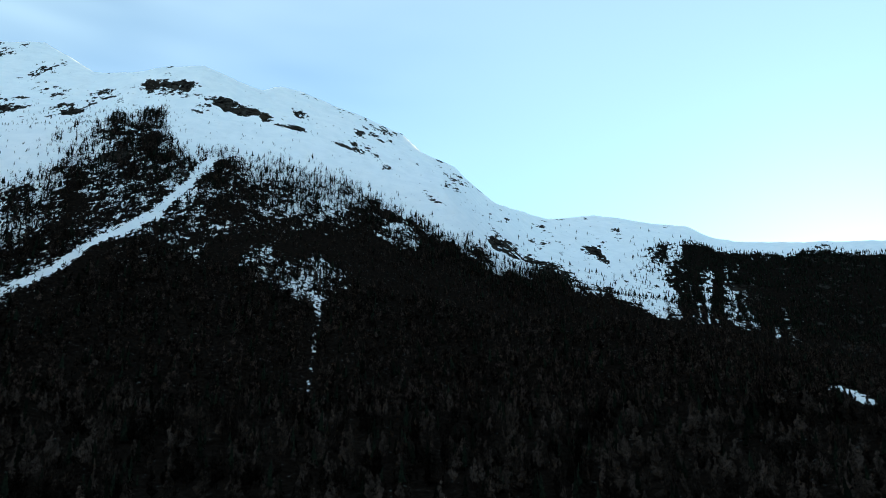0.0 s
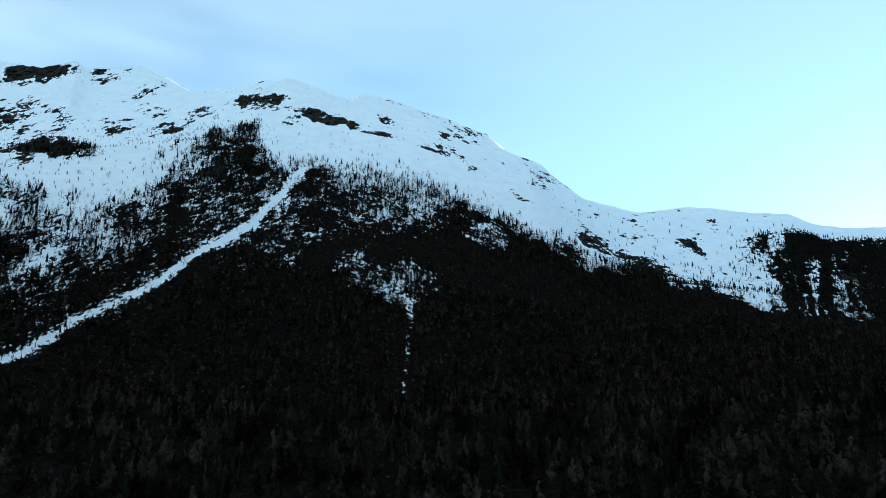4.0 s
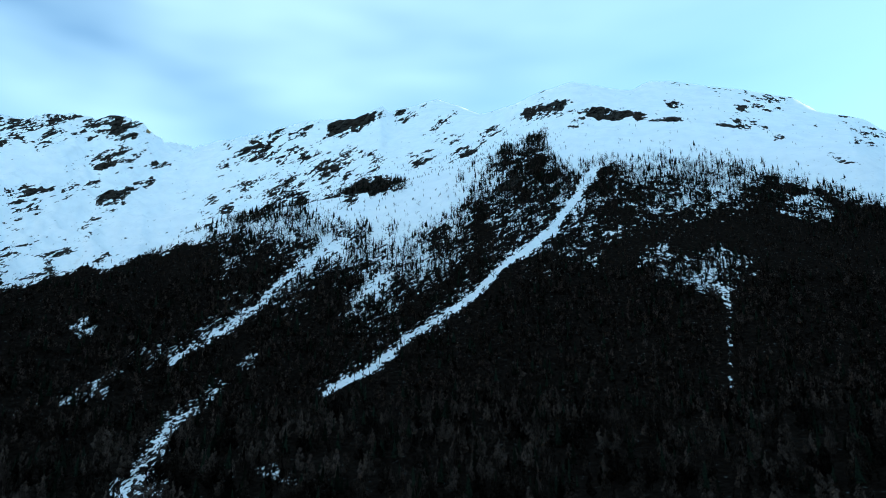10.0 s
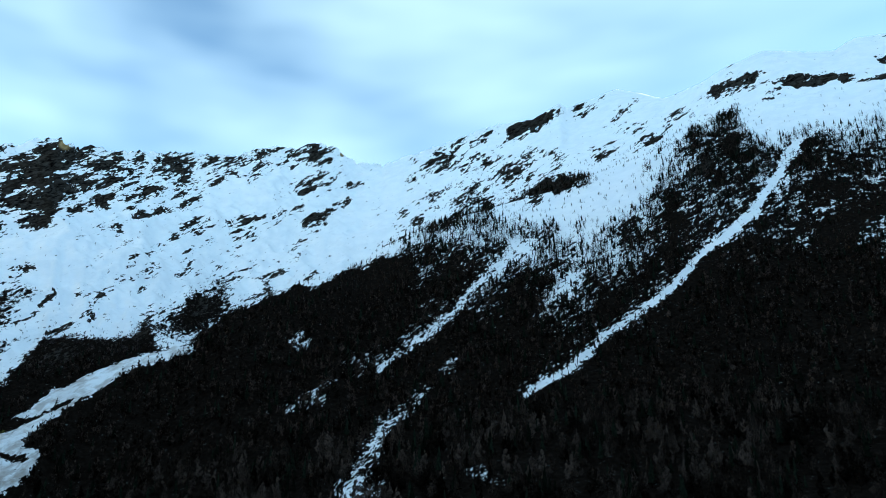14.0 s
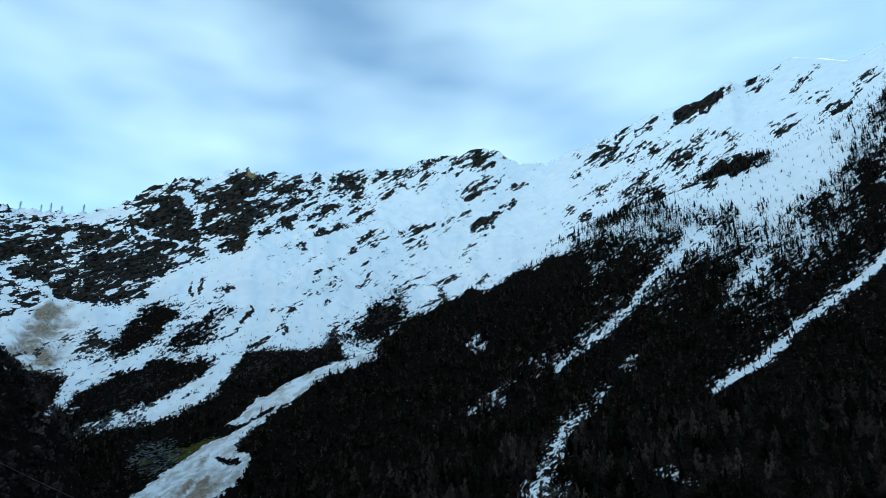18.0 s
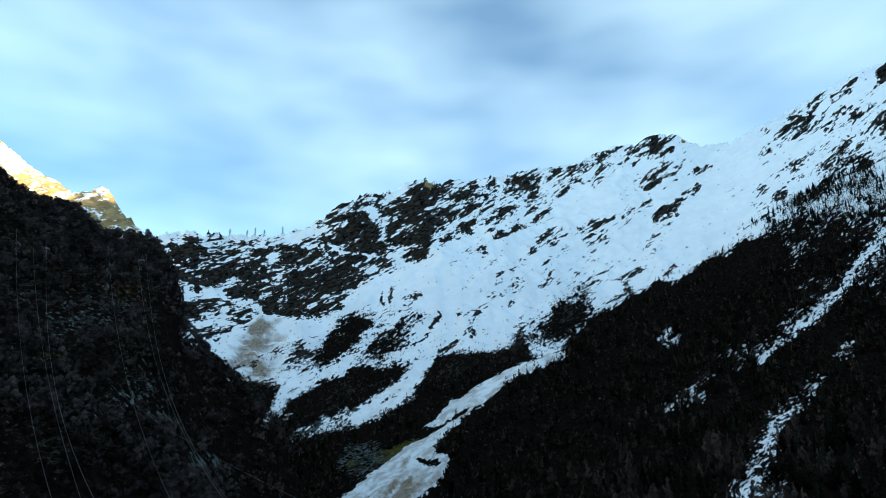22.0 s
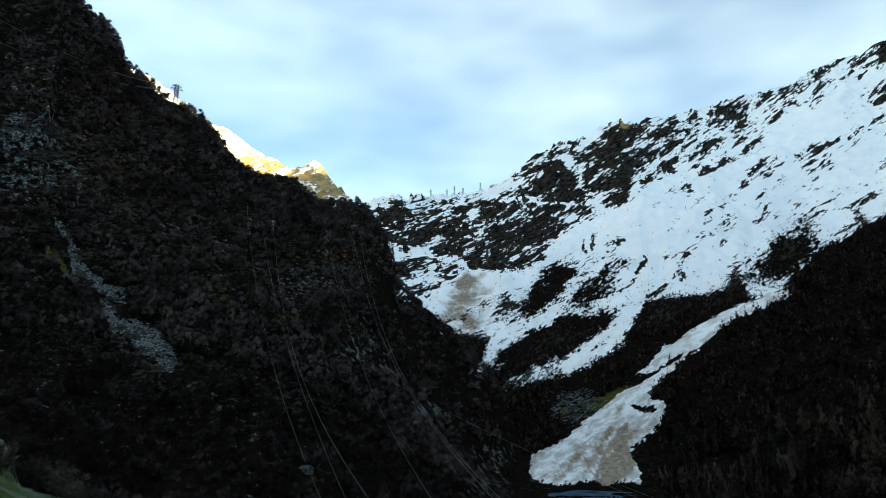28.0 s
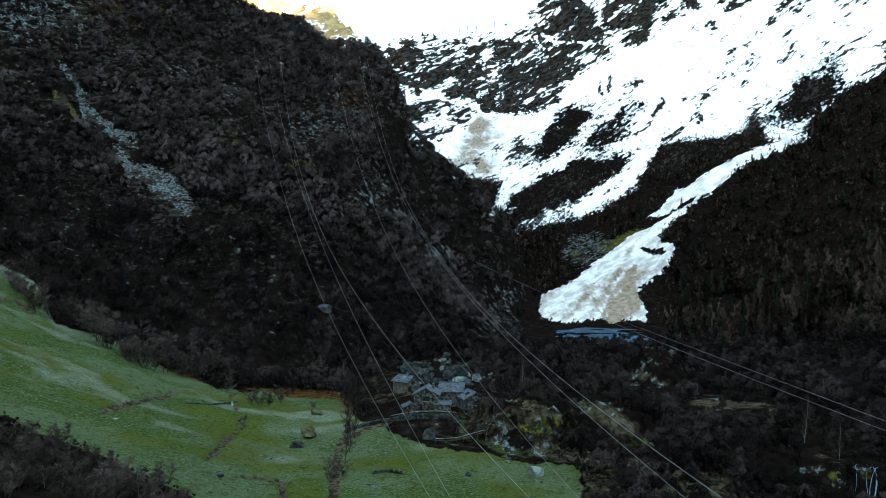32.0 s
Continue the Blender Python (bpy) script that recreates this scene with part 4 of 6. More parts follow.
view_lie = gm.attributes.new("view_lie", "FLOAT_VECTOR", "POINT")
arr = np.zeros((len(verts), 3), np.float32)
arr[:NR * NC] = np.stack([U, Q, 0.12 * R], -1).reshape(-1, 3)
view_lie.data.foreach_set("vector", arr.ravel())
ground = tagged(new("ground", gm), "alpine valley floor, wooded slopes and snow-covered ridges", "ground", kind="structure")


def pick(field, b, r):
    """Value of a field of the land at bearings b and distances r."""
    ci = np.interp(b, cols, np.arange(NC))
    ri = np.interp(r, rows_r, np.arange(NR))
    i, j = np.floor(ri).astype(int).clip(0, NR - 2), np.floor(ci).astype(int).clip(0, NC - 2)
    u, v = ri - i, ci - j
    return (field[i, j] * (1 - u) * (1 - v) + field[i + 1, j] * u * (1 - v) + field[i, j + 1] * (1 - u) * v + field[i + 1, j + 1] * u * v)


def place(b, r, lift=0.0):
    """The spot on the ground at one bearing and distance."""
    z = float(pick(Z, np.array([b]), np.array([r]))[0])
    return Vector((-math.sin(radians(b)) * r, math.cos(radians(b)) * r, z + lift))


# ---------------------------------------------------------------- woods
rng = np.random.default_rng(5)


def tree_template(kind, twigs, seed, fine=1.0):
    """Vertices and triangles of one small tree of height 1: a tapered trunk and thin limbs."""
    g = np.random.default_rng(seed)
    v, f = [], []
    lean = g.normal(0, 0.02, 2)

    def sliver(p, q, w):
        p, q = np.array(p), np.array(q)
        d = q - p
        mid = (p + q) / 2
        face = np.array([mid[0], mid[1], (mid[2] - 0.4) * 0.5])
        face = face / (np.linalg.norm(face) + 1e-9) + g.normal(0, 0.3, 3)
        s = np.cross(d, face)
        s /= np.linalg.norm(s) + 1e-9
        i = len(v)
        v.extend([p - s * w * fine / 2, p + s * w * fine / 2, q])
        f.append((i, i + 1, i + 2))

    far_off = twigs <= 12
    tw = 0.022 if far_off else 0.011
    top = np.array([lean[0], lean[1], 1.0])
    i = len(v)
    for k in range(3):
        a = 2.1 * k
        v.append(np.array([tw * math.cos(a), tw * math.sin(a), -0.05]))
    v.append(top * (1.0 if kind != "broad" else 0.6))
    f.extend([(i, i + 1, i + 3), (i + 1, i + 2, i + 3), (i + 2, i, i + 3)])

    def tier(h0, h1, wide, sides):
        """A ragged cone of twigs round the stem."""
        i = len(v)
        for k in range(sides):
            a, w = 6.283 * k / sides + g.uniform(-0.3, 0.3), wide * g.uniform(0.55, 1.25)
            v.append(top * (h0 + g.uniform(-0.07, 0.07)) + np.array([w * math.cos(a), w * math.sin(a), 0]))
        v.append(top * h1)
        f.extend((i + k, i + (k + 1) % sides, i + sides) for k in range(sides))

    def clump(c, rx, rz):
        """A ragged mass of twigs: six corners pulled out of shape."""
        i = len(v)
        ring = [(1, 0, 0), (0, 1, 0), (-1, 0, 0), (0, -1, 0)]
        a = g.uniform(0, 1.5)
        for x, y, _ in ring:
            w = rx * g.uniform(0.6, 1.25)
            v.append(c + np.array([(x * math.cos(a) - y * math.sin(a)) * w, (x * math.sin(a) + y * math.cos(a)) * w, g.normal(0, 0.25) * rz]))
        v.append(c + np.array([g.normal(0, 0.2) * rx, g.normal(0, 0.2) * rx, rz * g.uniform(0.8, 1.2)]))
        v.append(c - np.array([0, 0, rz]))
        for k in range(4):
            f.append((i + k, i + (k + 1) % 4, i + 4))
            f.append((i + (k + 1) % 4, i + k, i + 5))

    if kind == "broad":
        fringe = twigs // 3
        for k in range(max(3, twigs // 8)):
            a, q1, up = 2.4 * k + g.uniform(-0.4, 0.4), g.random() ** 0.4, g.uniform(-0.8, 1.0)
            side = math.sqrt(1 - 0.9 * up * up)
            clump(top * (0.56 + 0.24 * up) + np.array([math.cos(a), math.sin(a), 0]) * 0.2 * side * q1, g.uniform(0.1, 0.17), g.uniform(0.1, 0.18))
    elif kind == "larch" and not far_off:
        fringe = twigs // 3
        count = max(4, twigs // 8)
        for k in range(count):
            h, a = 0.2 + 0.68 * (k + g.random()) / count, g.uniform(0, 6.283)
            w = 0.15 * (1 - h) + 0.02
            clump(top * h + np.array([math.cos(a), math.sin(a), 0]) * w * 0.7, w * g.uniform(0.75, 1.2), 0.07 + 0.11 * (1 - h))
    elif kind == "spruce":
        fringe = twigs // 3
        sides = 5 if far_off else 6
        for h0, h1, w in ((0.12, 0.62, 0.15), (0.36, 0.84, 0.12), (0.6, 1.0, 0.075))[1 if far_off else 0:]:
            tier(h0, h1, w, sides)
    else:
        fringe = twigs
    # feathering twigs; fewer twigs are longer, so that every crown is about as full
    ln0 = 0.62 / max(fringe, 6) ** 0.45
    for k in range(fringe):
        a = 2.4 * k + g.uniform(-0.5, 0.5)
        out = np.array([math.cos(a), math.sin(a), 0.0])
        ln = ln0 * g.uniform(0.6, 1.3)
        if kind == "broad":
            q1, up = g.random() ** 0.3, g.uniform(-0.5, 1.0)
            side = math.sqrt(1 - min(0.98, up * up))
            p = top * (0.58 + 0.3 * up * q1) + out * 0.27 * side * q1 * (0.8 + 0.3 * math.sin(3 * a + seed))
            d = out * (0.3 + side) + np.array([0, 0, 0.6 + up]) + g.normal(0, 0.4, 3)
            sliver(p, p + d / np.linalg.norm(d) * ln, 0.16 * ln)
        else:
            h = 0.1 + 0.86 * (1 - math.sqrt(1 - (k + 0.5) / fringe))
            wide = (1 - h) ** 0.8 * (0.18 if kind == "larch" else 0.21) * g.uniform(0.7, 1.2) + 0.012
            p = top * h + out * wide * g.random() ** 0.5
            d = out + np.array([0, 0, 0.9 if kind == "larch" else -0.35]) + g.normal(0, 0.35, 3)
            ln *= 0.5 + 0.6 * (1 - h)
            sliver(p, p + d / np.linalg.norm(d) * ln, (0.3 if kind == "larch" else 0.4) * ln)
    return np.array(v), np.array(f)


def scatter(name, kind, b, r, height, twigs, material, label, spread=1.0, fine=1.0):
    """ONE mesh of many small trees at bearings b and distances r."""
    z = pick(Z, b, r)
    x, y = -np.sin(np.radians(b)) * r, np.cos(np.radians(b)) * r
    V, F, T, NV, o = [], [], [], [], 0
    which = rng.integers(0, 6, len(b))
    for w in range(6):
        tv, tf = tree_template(kind, twigs, 100 + w, fine)
        s = which == w
        n = int(s.sum())
        if not n:
            continue
        a = rng.uniform(0, 6.283, n)
        h = height[s]
        wd = h * spread * rng.uniform(0.8, 1.25, n)
        ca, sa = np.cos(a), np.sin(a)
        vx = (tv[None, :, 0] * ca[:, None] - tv[None, :, 1] * sa[:, None]) * wd[:, None] + x[s][:, None]
        vy = (tv[None, :, 0] * sa[:, None] + tv[None, :, 1] * ca[:, None]) * wd[:, None] + y[s][:, None]
        vz = tv[None, :, 2] * h[:, None] + z[s][:, None]
        V.append(np.stack([vx, vy, vz], -1).reshape(-1, 3))
        F.append((tf[None] + (np.arange(n) * len(tv))[:, None, None] + o).reshape(-1, 3))
        T.append(np.repeat(rng.random(n) ** 1.3, len(tv)))
        nz = np.broadcast_to(tv[None, :, 2] * 0.9 - (0.32 if kind == "broad" else 0.1), vx.shape)
        nv = np.stack([vx - x[s][:, None], vy - y[s][:, None], nz * h[:, None]], -1).reshape(-1, 3)
        NV.append(nv / (np.linalg.norm(nv, axis=1, keepdims=True) + 1e-6))
        o += n * len(tv)
    me = mesh_from_arrays(name, np.vstack(V), np.vstack(F), material, True)
    # crowns are shaded as rounded masses, not as single flat twigs
    me.normals_split_custom_set_from_vertices(np.vstack(NV))
    tone = me.attributes.new("tone", "FLOAT", "POINT")
    tone.data.foreach_set("value", np.concatenate(T).astype(np.float32))
    return tagged(new(name, me), label, "trees", kind="stuff")


def sample(n, b0, b1, r0, r1, weight):
    """Spots spread evenly over the land between two bearings and distances, thinned by a weight field."""
    b = rng.uniform(b0, b1, n)
    r = np.sqrt(rng.uniform(r0 * r0, r1 * r1, n))
    keep = rng.random(n) < pick(weight, b, r)
    return b[keep], r[keep]


solid = smooth(0.42, 0.72, np.maximum(snow, lines_snow))
above = np.clip(E - snowline, 0, 99)
gap = smooth(-0.55, 0.1, fbm(X / 45, Y / 45, 4, 300, 0.6))
wood = (1 - (0.7 + 0.28 * smooth(0.3, 1.5, above)) * solid) * (1 - meadow) * (1 - 0.9 * smooth(0.12, 0.4, cliffs) * (R < 400)) * (1 - 0.95 * smooth(0.1, 0.45, cliffs)) * (1 - smooth(0.2, 0.7, scree) * (1 - spur * 0.6)) * (1 - 0.9 * smooth(0.3, 0.7, scree_strip)) * (1 - 0.8 * smooth(0.3, 0.7, moss_spots)) * (1 - smooth(0.2, 0.6, avalanche)) * (1 - smooth(0.3, 0.8, lines_snow)) * smooth(0.95, 1.2, pd) * (1 - smooth(73.5, 75, B) * smooth(87, 85, B) * smooth(405, 425, R) * smooth(680, 660, R))
sparse = solid * np.exp(-above / (2.0 + 2.5 * main * smooth(18, 26, B))) * (0.05 + 0.06 * smooth(4, 16, B) + 0.35 * main * smooth(18, 26, B) + 0.06 * smooth(6, -4, B)) * (1 - smooth(0.2, 0.6, lines_snow)) * (R < 1900) * (1 - smooth(48, 54, B) * smooth(1000, 1150, R)) * (1 - 0.9 * smooth(56, 62, B)) * (1 - 0.75 * smooth(10, 2, B))
open_lane = 1 - 0.93 * smooth(0.35, 0.75, lane) * (R > 330)
wood *= open_lane
sparse *= open_lane
knoll = 1 - smooth(0.6, 1.2, kd)
wood *= smooth(0.5, 1.2, np.hypot((B - 111.5) / 0.9, (R - 747) / 30))
north = smooth(90, 84, B)
w_slope = np.maximum(wood * (0.35 + 0.65 * gap), sparse) * (R < 1750) * north * (1 - 0.75 * smooth(1200, 1500, R) * smooth(50, 55, B))


def slope_wood(count, r0, r1, h0, h1, twigs, fine):
    b, r = sample(count, -36, 92, r0, r1, w_slope)
    s_ = pick(solid, b, r)
    h = rng.uniform(h0, h1, len(b)) * (1 - 0.35 * s_) * (1 - 0.5 * smooth(50, 60, b) * smooth(800, 1000, r))
    k = rng.random(len(b)) < np.where(s_ > 0.5, 0.6, 0.16)
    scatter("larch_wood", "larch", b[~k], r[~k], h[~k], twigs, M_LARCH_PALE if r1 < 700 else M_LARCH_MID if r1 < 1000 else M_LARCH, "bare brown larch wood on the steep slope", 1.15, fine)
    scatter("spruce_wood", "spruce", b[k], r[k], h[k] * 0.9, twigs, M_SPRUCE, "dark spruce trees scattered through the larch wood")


slope_wood(4200, 420, 660, 8, 21, 66, 0.9)
slope_wood(11500, 640, 960, 9, 20, 26, 1.0)
slope_wood(25000, 950, 1750, 7, 15, 11, 1.1)
# taller trees along the upper edge of the wood, standing over the snow
rise = E - snowline + 0.9
w_edge = np.exp(-(rise / np.where(rise > 0, 0.85, 1.9)) ** 2) * main * (0.55 + 0.45 * gap) * open_lane * (R < 1800) * (R > 900)
w_edge = np.maximum(w_edge, smooth(0.2, 0.4, snow) * smooth(0.97, 0.6, snow) * main * open_lane * (R > 700) * (R < 1700) * 0.9)
b, r = sample(44000, -14, 56, 700, 1800, w_edge)
k = rng.random(len(b)) < 0.3
h = rng.uniform(9, 19, len(b))
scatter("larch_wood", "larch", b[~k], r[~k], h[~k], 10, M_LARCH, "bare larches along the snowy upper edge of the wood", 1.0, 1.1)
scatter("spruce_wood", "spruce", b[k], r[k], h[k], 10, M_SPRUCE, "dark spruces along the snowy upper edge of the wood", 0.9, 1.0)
w_spur = wood * smooth(84, 88, B) * (R > 330) * (1 - spur * 0.5 * smooth(0.4, 0.7, rock)) * (0.15 + 0.85 * gap)
b, r = sample(15500, 84, 126, 330, 900, w_spur * (R > 400))
scatter("spur_wood", "broad", b, r, rng.uniform(6, 13, len(b)), 38, M_SPUR, "bare grey-brown birch and alder wood on the rocky spur", 1.15, 0.8)
b, r = sample(10000, 60, 98, 900, 1900, wood * smooth(62, 66, B))
scatter("head_wood", "broad", b, r, rng.uniform(4, 8, len(b)), 9, M_SPUR, "bare alder scrub under the far snow face")
b, r = sample(22000, -36, 2, 1400, 2600, (wood * 0.25 + 0.6 * sparse + 0.2 * far_forest) * smooth(0, -7, B) * smooth(0.2, 0.7, crest_e - E))
scatter("far_wood", "spruce", b, r, rng.uniform(9, 17, len(b)), 8, M_SPRUCE, "dark conifer wood on the far snowy hillside")
b, r = sample(7500, 57, 126, 105, 300, (1 - meadow) * (1 - 0.3 * knoll) * (1 - 0.8 * smooth(0.2, 0.6, glade)))
scatter("heather_scrub", "broad", b, r, rng.uniform(0.7, 2.0, len(b)), 8, M_BROAD, "low brown heather and bramble on rough ground", 1.3, 0.7)
hamlet = 1 - smooth(0.9, 1.5, np.hypot((B - 92.2) / 4.6, (R - 232) / 52))
open_ground = (1 - knoll) * (1 - hamlet) * (1 - 0.92 * smooth(0.2, 0.6, glade_front)) * smooth(0.95, 1.2, pd)
b, r = sample(8600, 57, 126, 118, 480, wood * open_ground * np.maximum(smooth(170, 180, R), smooth(84, 82, B) * smooth(118, 126, R)))
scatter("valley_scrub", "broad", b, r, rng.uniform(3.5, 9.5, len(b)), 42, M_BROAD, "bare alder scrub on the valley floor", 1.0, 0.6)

# ---------------------------------------------------------------- builders


def part(name, bm, material, parent, label=""):
    me = bpy.data.meshes.new(name)
    bm.to_mesh(me)
    bm.free()
    me.materials.append(material)
    ob = new(name, me)
    ob.parent = parent
    if label:
        tagged(ob, label)
    return ob


def thing(name, label, category, group=""):
    return tagged(new(name), label, category, group)


def box(bm, x0, x1, y0, y1, z0, z1):
    v = [bm.verts.new(p) for p in ((x0, y0, z0), (x1, y0, z0), (x1, y1, z0), (x0, y1, z0), (x0, y0, z1), (x1, y0, z1), (x1, y1, z1), (x0, y1, z1))]
    for f in ((3, 2, 1, 0), (4, 5, 6, 7), (0, 1, 5, 4), (1, 2, 6, 5), (2, 3, 7, 6), (3, 0, 4, 7)):
        bm.faces.new([v[i] for i in f])


def bar(bm, p, q, t, t2=None):
    """A square bar from p to q, t thick, tapering to t2."""
    p, q = Vector(p), Vector(q)
    d = (q - p).normalized()
    a = d.orthogonal().normalized()
    b_ = d.cross(a)
    t2 = t if t2 is None else t2
    ring = []
    for c, w in ((p, t), (q, t2)):
        ring.append([bm.verts.new(c + (a * i + b_ * j) * w / 2) for i, j in ((1, 1), (-1, 1), (-1, -1), (1, -1))])
    for k in range(4):
        bm.faces.new((ring[0][k], ring[0][(k + 1) % 4], ring[1][(k + 1) % 4], ring[1][k]))
    bm.faces.new(ring[0][::-1])
    bm.faces.new(ring[1])


def limb(bm, p, q, t, t2):
    """A three-sided tapering stem from p to q."""
    d = (q - p).normalized()
    a = d.orthogonal().normalized()
    b_ = d.cross(a)
    way = [a, a * -0.5 + b_ * 0.87, a * -0.5 - b_ * 0.87]
    lo, hi = [bm.verts.new(p + k * t / 2) for k in way], [bm.verts.new(q + k * t2 / 2) for k in way]
    for k in range(3):
        bm.faces.new((lo[k], lo[(k + 1) % 3], hi[(k + 1) % 3], hi[k]))


def spot(b, rise):
    """The first spot of the land, going out along a bearing, that is seen under this rise from the camera."""
    r = np.arange(60, 3000, 1.0)
    z = pick(Z, np.full_like(r, b), r)
    e = np.degrees(np.arctan2(z - EYE, r))
    i = int(np.argmax((e >= rise) & (r > 90)))
    return place(b, float(r[i])), float(r[i])


def facing(v):
    """The turn about z with which a thing's front (-y) looks to the camera."""
    return math.atan2(v.y, v.x) + math.pi / 2 + math.pi


M_STONE = simple("house_stone", (0.012, 0.0115, 0.0105), (0.11, 0.108, 0.098), 1.3, 0.95, relief=0.08)
M_PLASTER = simple("old_plaster", (0.06, 0.055, 0.046), (0.12, 0.11, 0.094), 0.8, 0.9, relief=0.02)
M_SLATE = simple("stone_slab_roof", (0.0186, 0.0285, 0.0372), (0.0527, 0.0775, 0.0961), 1.3, 0.6, 0.3, relief=0.04, vary="island")
M_WOOD = simple("weathered_wood", (0.03, 0.023, 0.018), (0.09, 0.07, 0.056), 3.0, 0.85, relief=0.01)
M_DARK = simple("window_glass", (0.012, 0.014, 0.017), (0.02, 0.022, 0.026), 1.0, 0.15, 0.5)
M_BOULDER = simple("lichen_rock", (0.0111, 0.0143, 0.0135), (0.0517, 0.0619, 0.0586), 0.6, 0.95, relief=0.15)
M_PALE = simple("pale_rock", (0.099, 0.135, 0.122), (0.234, 0.279, 0.261), 0.8, 0.9, relief=0.08)
M_MOSSY = simple("mossy_rock", (0.0225, 0.027, 0.009), (0.09, 0.09, 0.0525), 0.5, 0.95, relief=0.12)
M_STEEL = simple("galvanised_steel", (0.18, 0.19, 0.2), (0.28, 0.29, 0.3), 2.0, 0.5, 0.5, 0.4)
M_CABLE = simple("aluminium_cable", (0.112, 0.115, 0.119), (0.168, 0.171, 0.175), 0.3, 0.45, 0.5, 0.3)
M_PORCELAIN = simple("insulator_glass", (0.12, 0.16, 0.15), (0.2, 0.24, 0.23), 2.0, 0.2, 0.5)
M_BARK = simple("grey_bark", (0.022, 0.019, 0.017), (0.055, 0.048, 0.042), 2.0, 0.95, spec=0.0)
M_BIRCH = simple("birch_bark", (0.07, 0.066, 0.062), (0.17, 0.16, 0.15), 2.5, 0.85)
M_HEDGE = simple("hedge_twigs", (0.028, 0.021, 0.018), (0.09, 0.07, 0.062), 0.5, 0.95, vary="object", spec=0.0)
M_TWIG = simple("fine_twigs", (0.02, 0.0145, 0.0125), (0.045, 0.034, 0.029), 1.0, 0.95, vary="object", spec=0.0)


def water_material():
    m, n, l, b_ = mat("stream_water", 0.6, 0.04)
    # ice patches; the blue of reflected sky is put into the water's colour
    ice_and_sky = ramp(n, l, tex_noise(n, l, 0.12, 7, 0.65), 0.5, 0.62)
    l.new(mix(n, l, ice_and_sky, (0.006, 0.032, 0.06), (0.035, 0.12, 0.21)), b_.inputs["Base Color"])
    bump(n, l, b_, tex_noise(n, l, 0.9, 4), 0.25, 0.15)
    return m


M_WATER = water_material()
M_FOAM = simple("white_water", (0.05, 0.11, 0.19), (0.26, 0.4, 0.52), 2.0, 0.5, relief=0.05)


def wall_panel(bm, w, h, t, openings, at, turn, gable=0.0):
    """A wall w long, h high and t thick in the local x-z plane, with real openings (x0, x1, z0, z1); gable adds a triangle on top."""
    xs = sorted({-w / 2, w / 2, *(v for o in openings for v in o[:2])})
    zs = sorted({0.0, h, *(v for o in openings for v in o[2:])})
    start = len(bm.verts)
    for i in range(len(xs) - 1):
        for j in range(len(zs) - 1):
            cx, cz = (xs[i] + xs[i + 1]) / 2, (zs[j] + zs[j + 1]) / 2
            if not any(o[0] < cx < o[1] and o[2] < cz < o[3] for o in openings):
                box(bm, xs[i], xs[i + 1], 0, t, zs[j] - (0.8 if j == 0 else 0), zs[j + 1])
    if gable:
        v = [bm.verts.new(p) for p in ((-w / 2, 0, h), (w / 2, 0, h), (0, 0, h + gable), (-w / 2, t, h), (w / 2, t, h), (0, t, h + gable))]
        for f in ((0, 1, 2), (5, 4, 3), (1, 4, 5, 2), (0, 2, 5, 3)):
            bm.faces.new([v[i] for i in f])
    bm.verts.ensure_lookup_table()
    m = Matrix.Translation(at) @ Matrix.Rotation(turn, 4, "Z")
    for v in bm.verts[start:]:
        v.co = m @ v.co


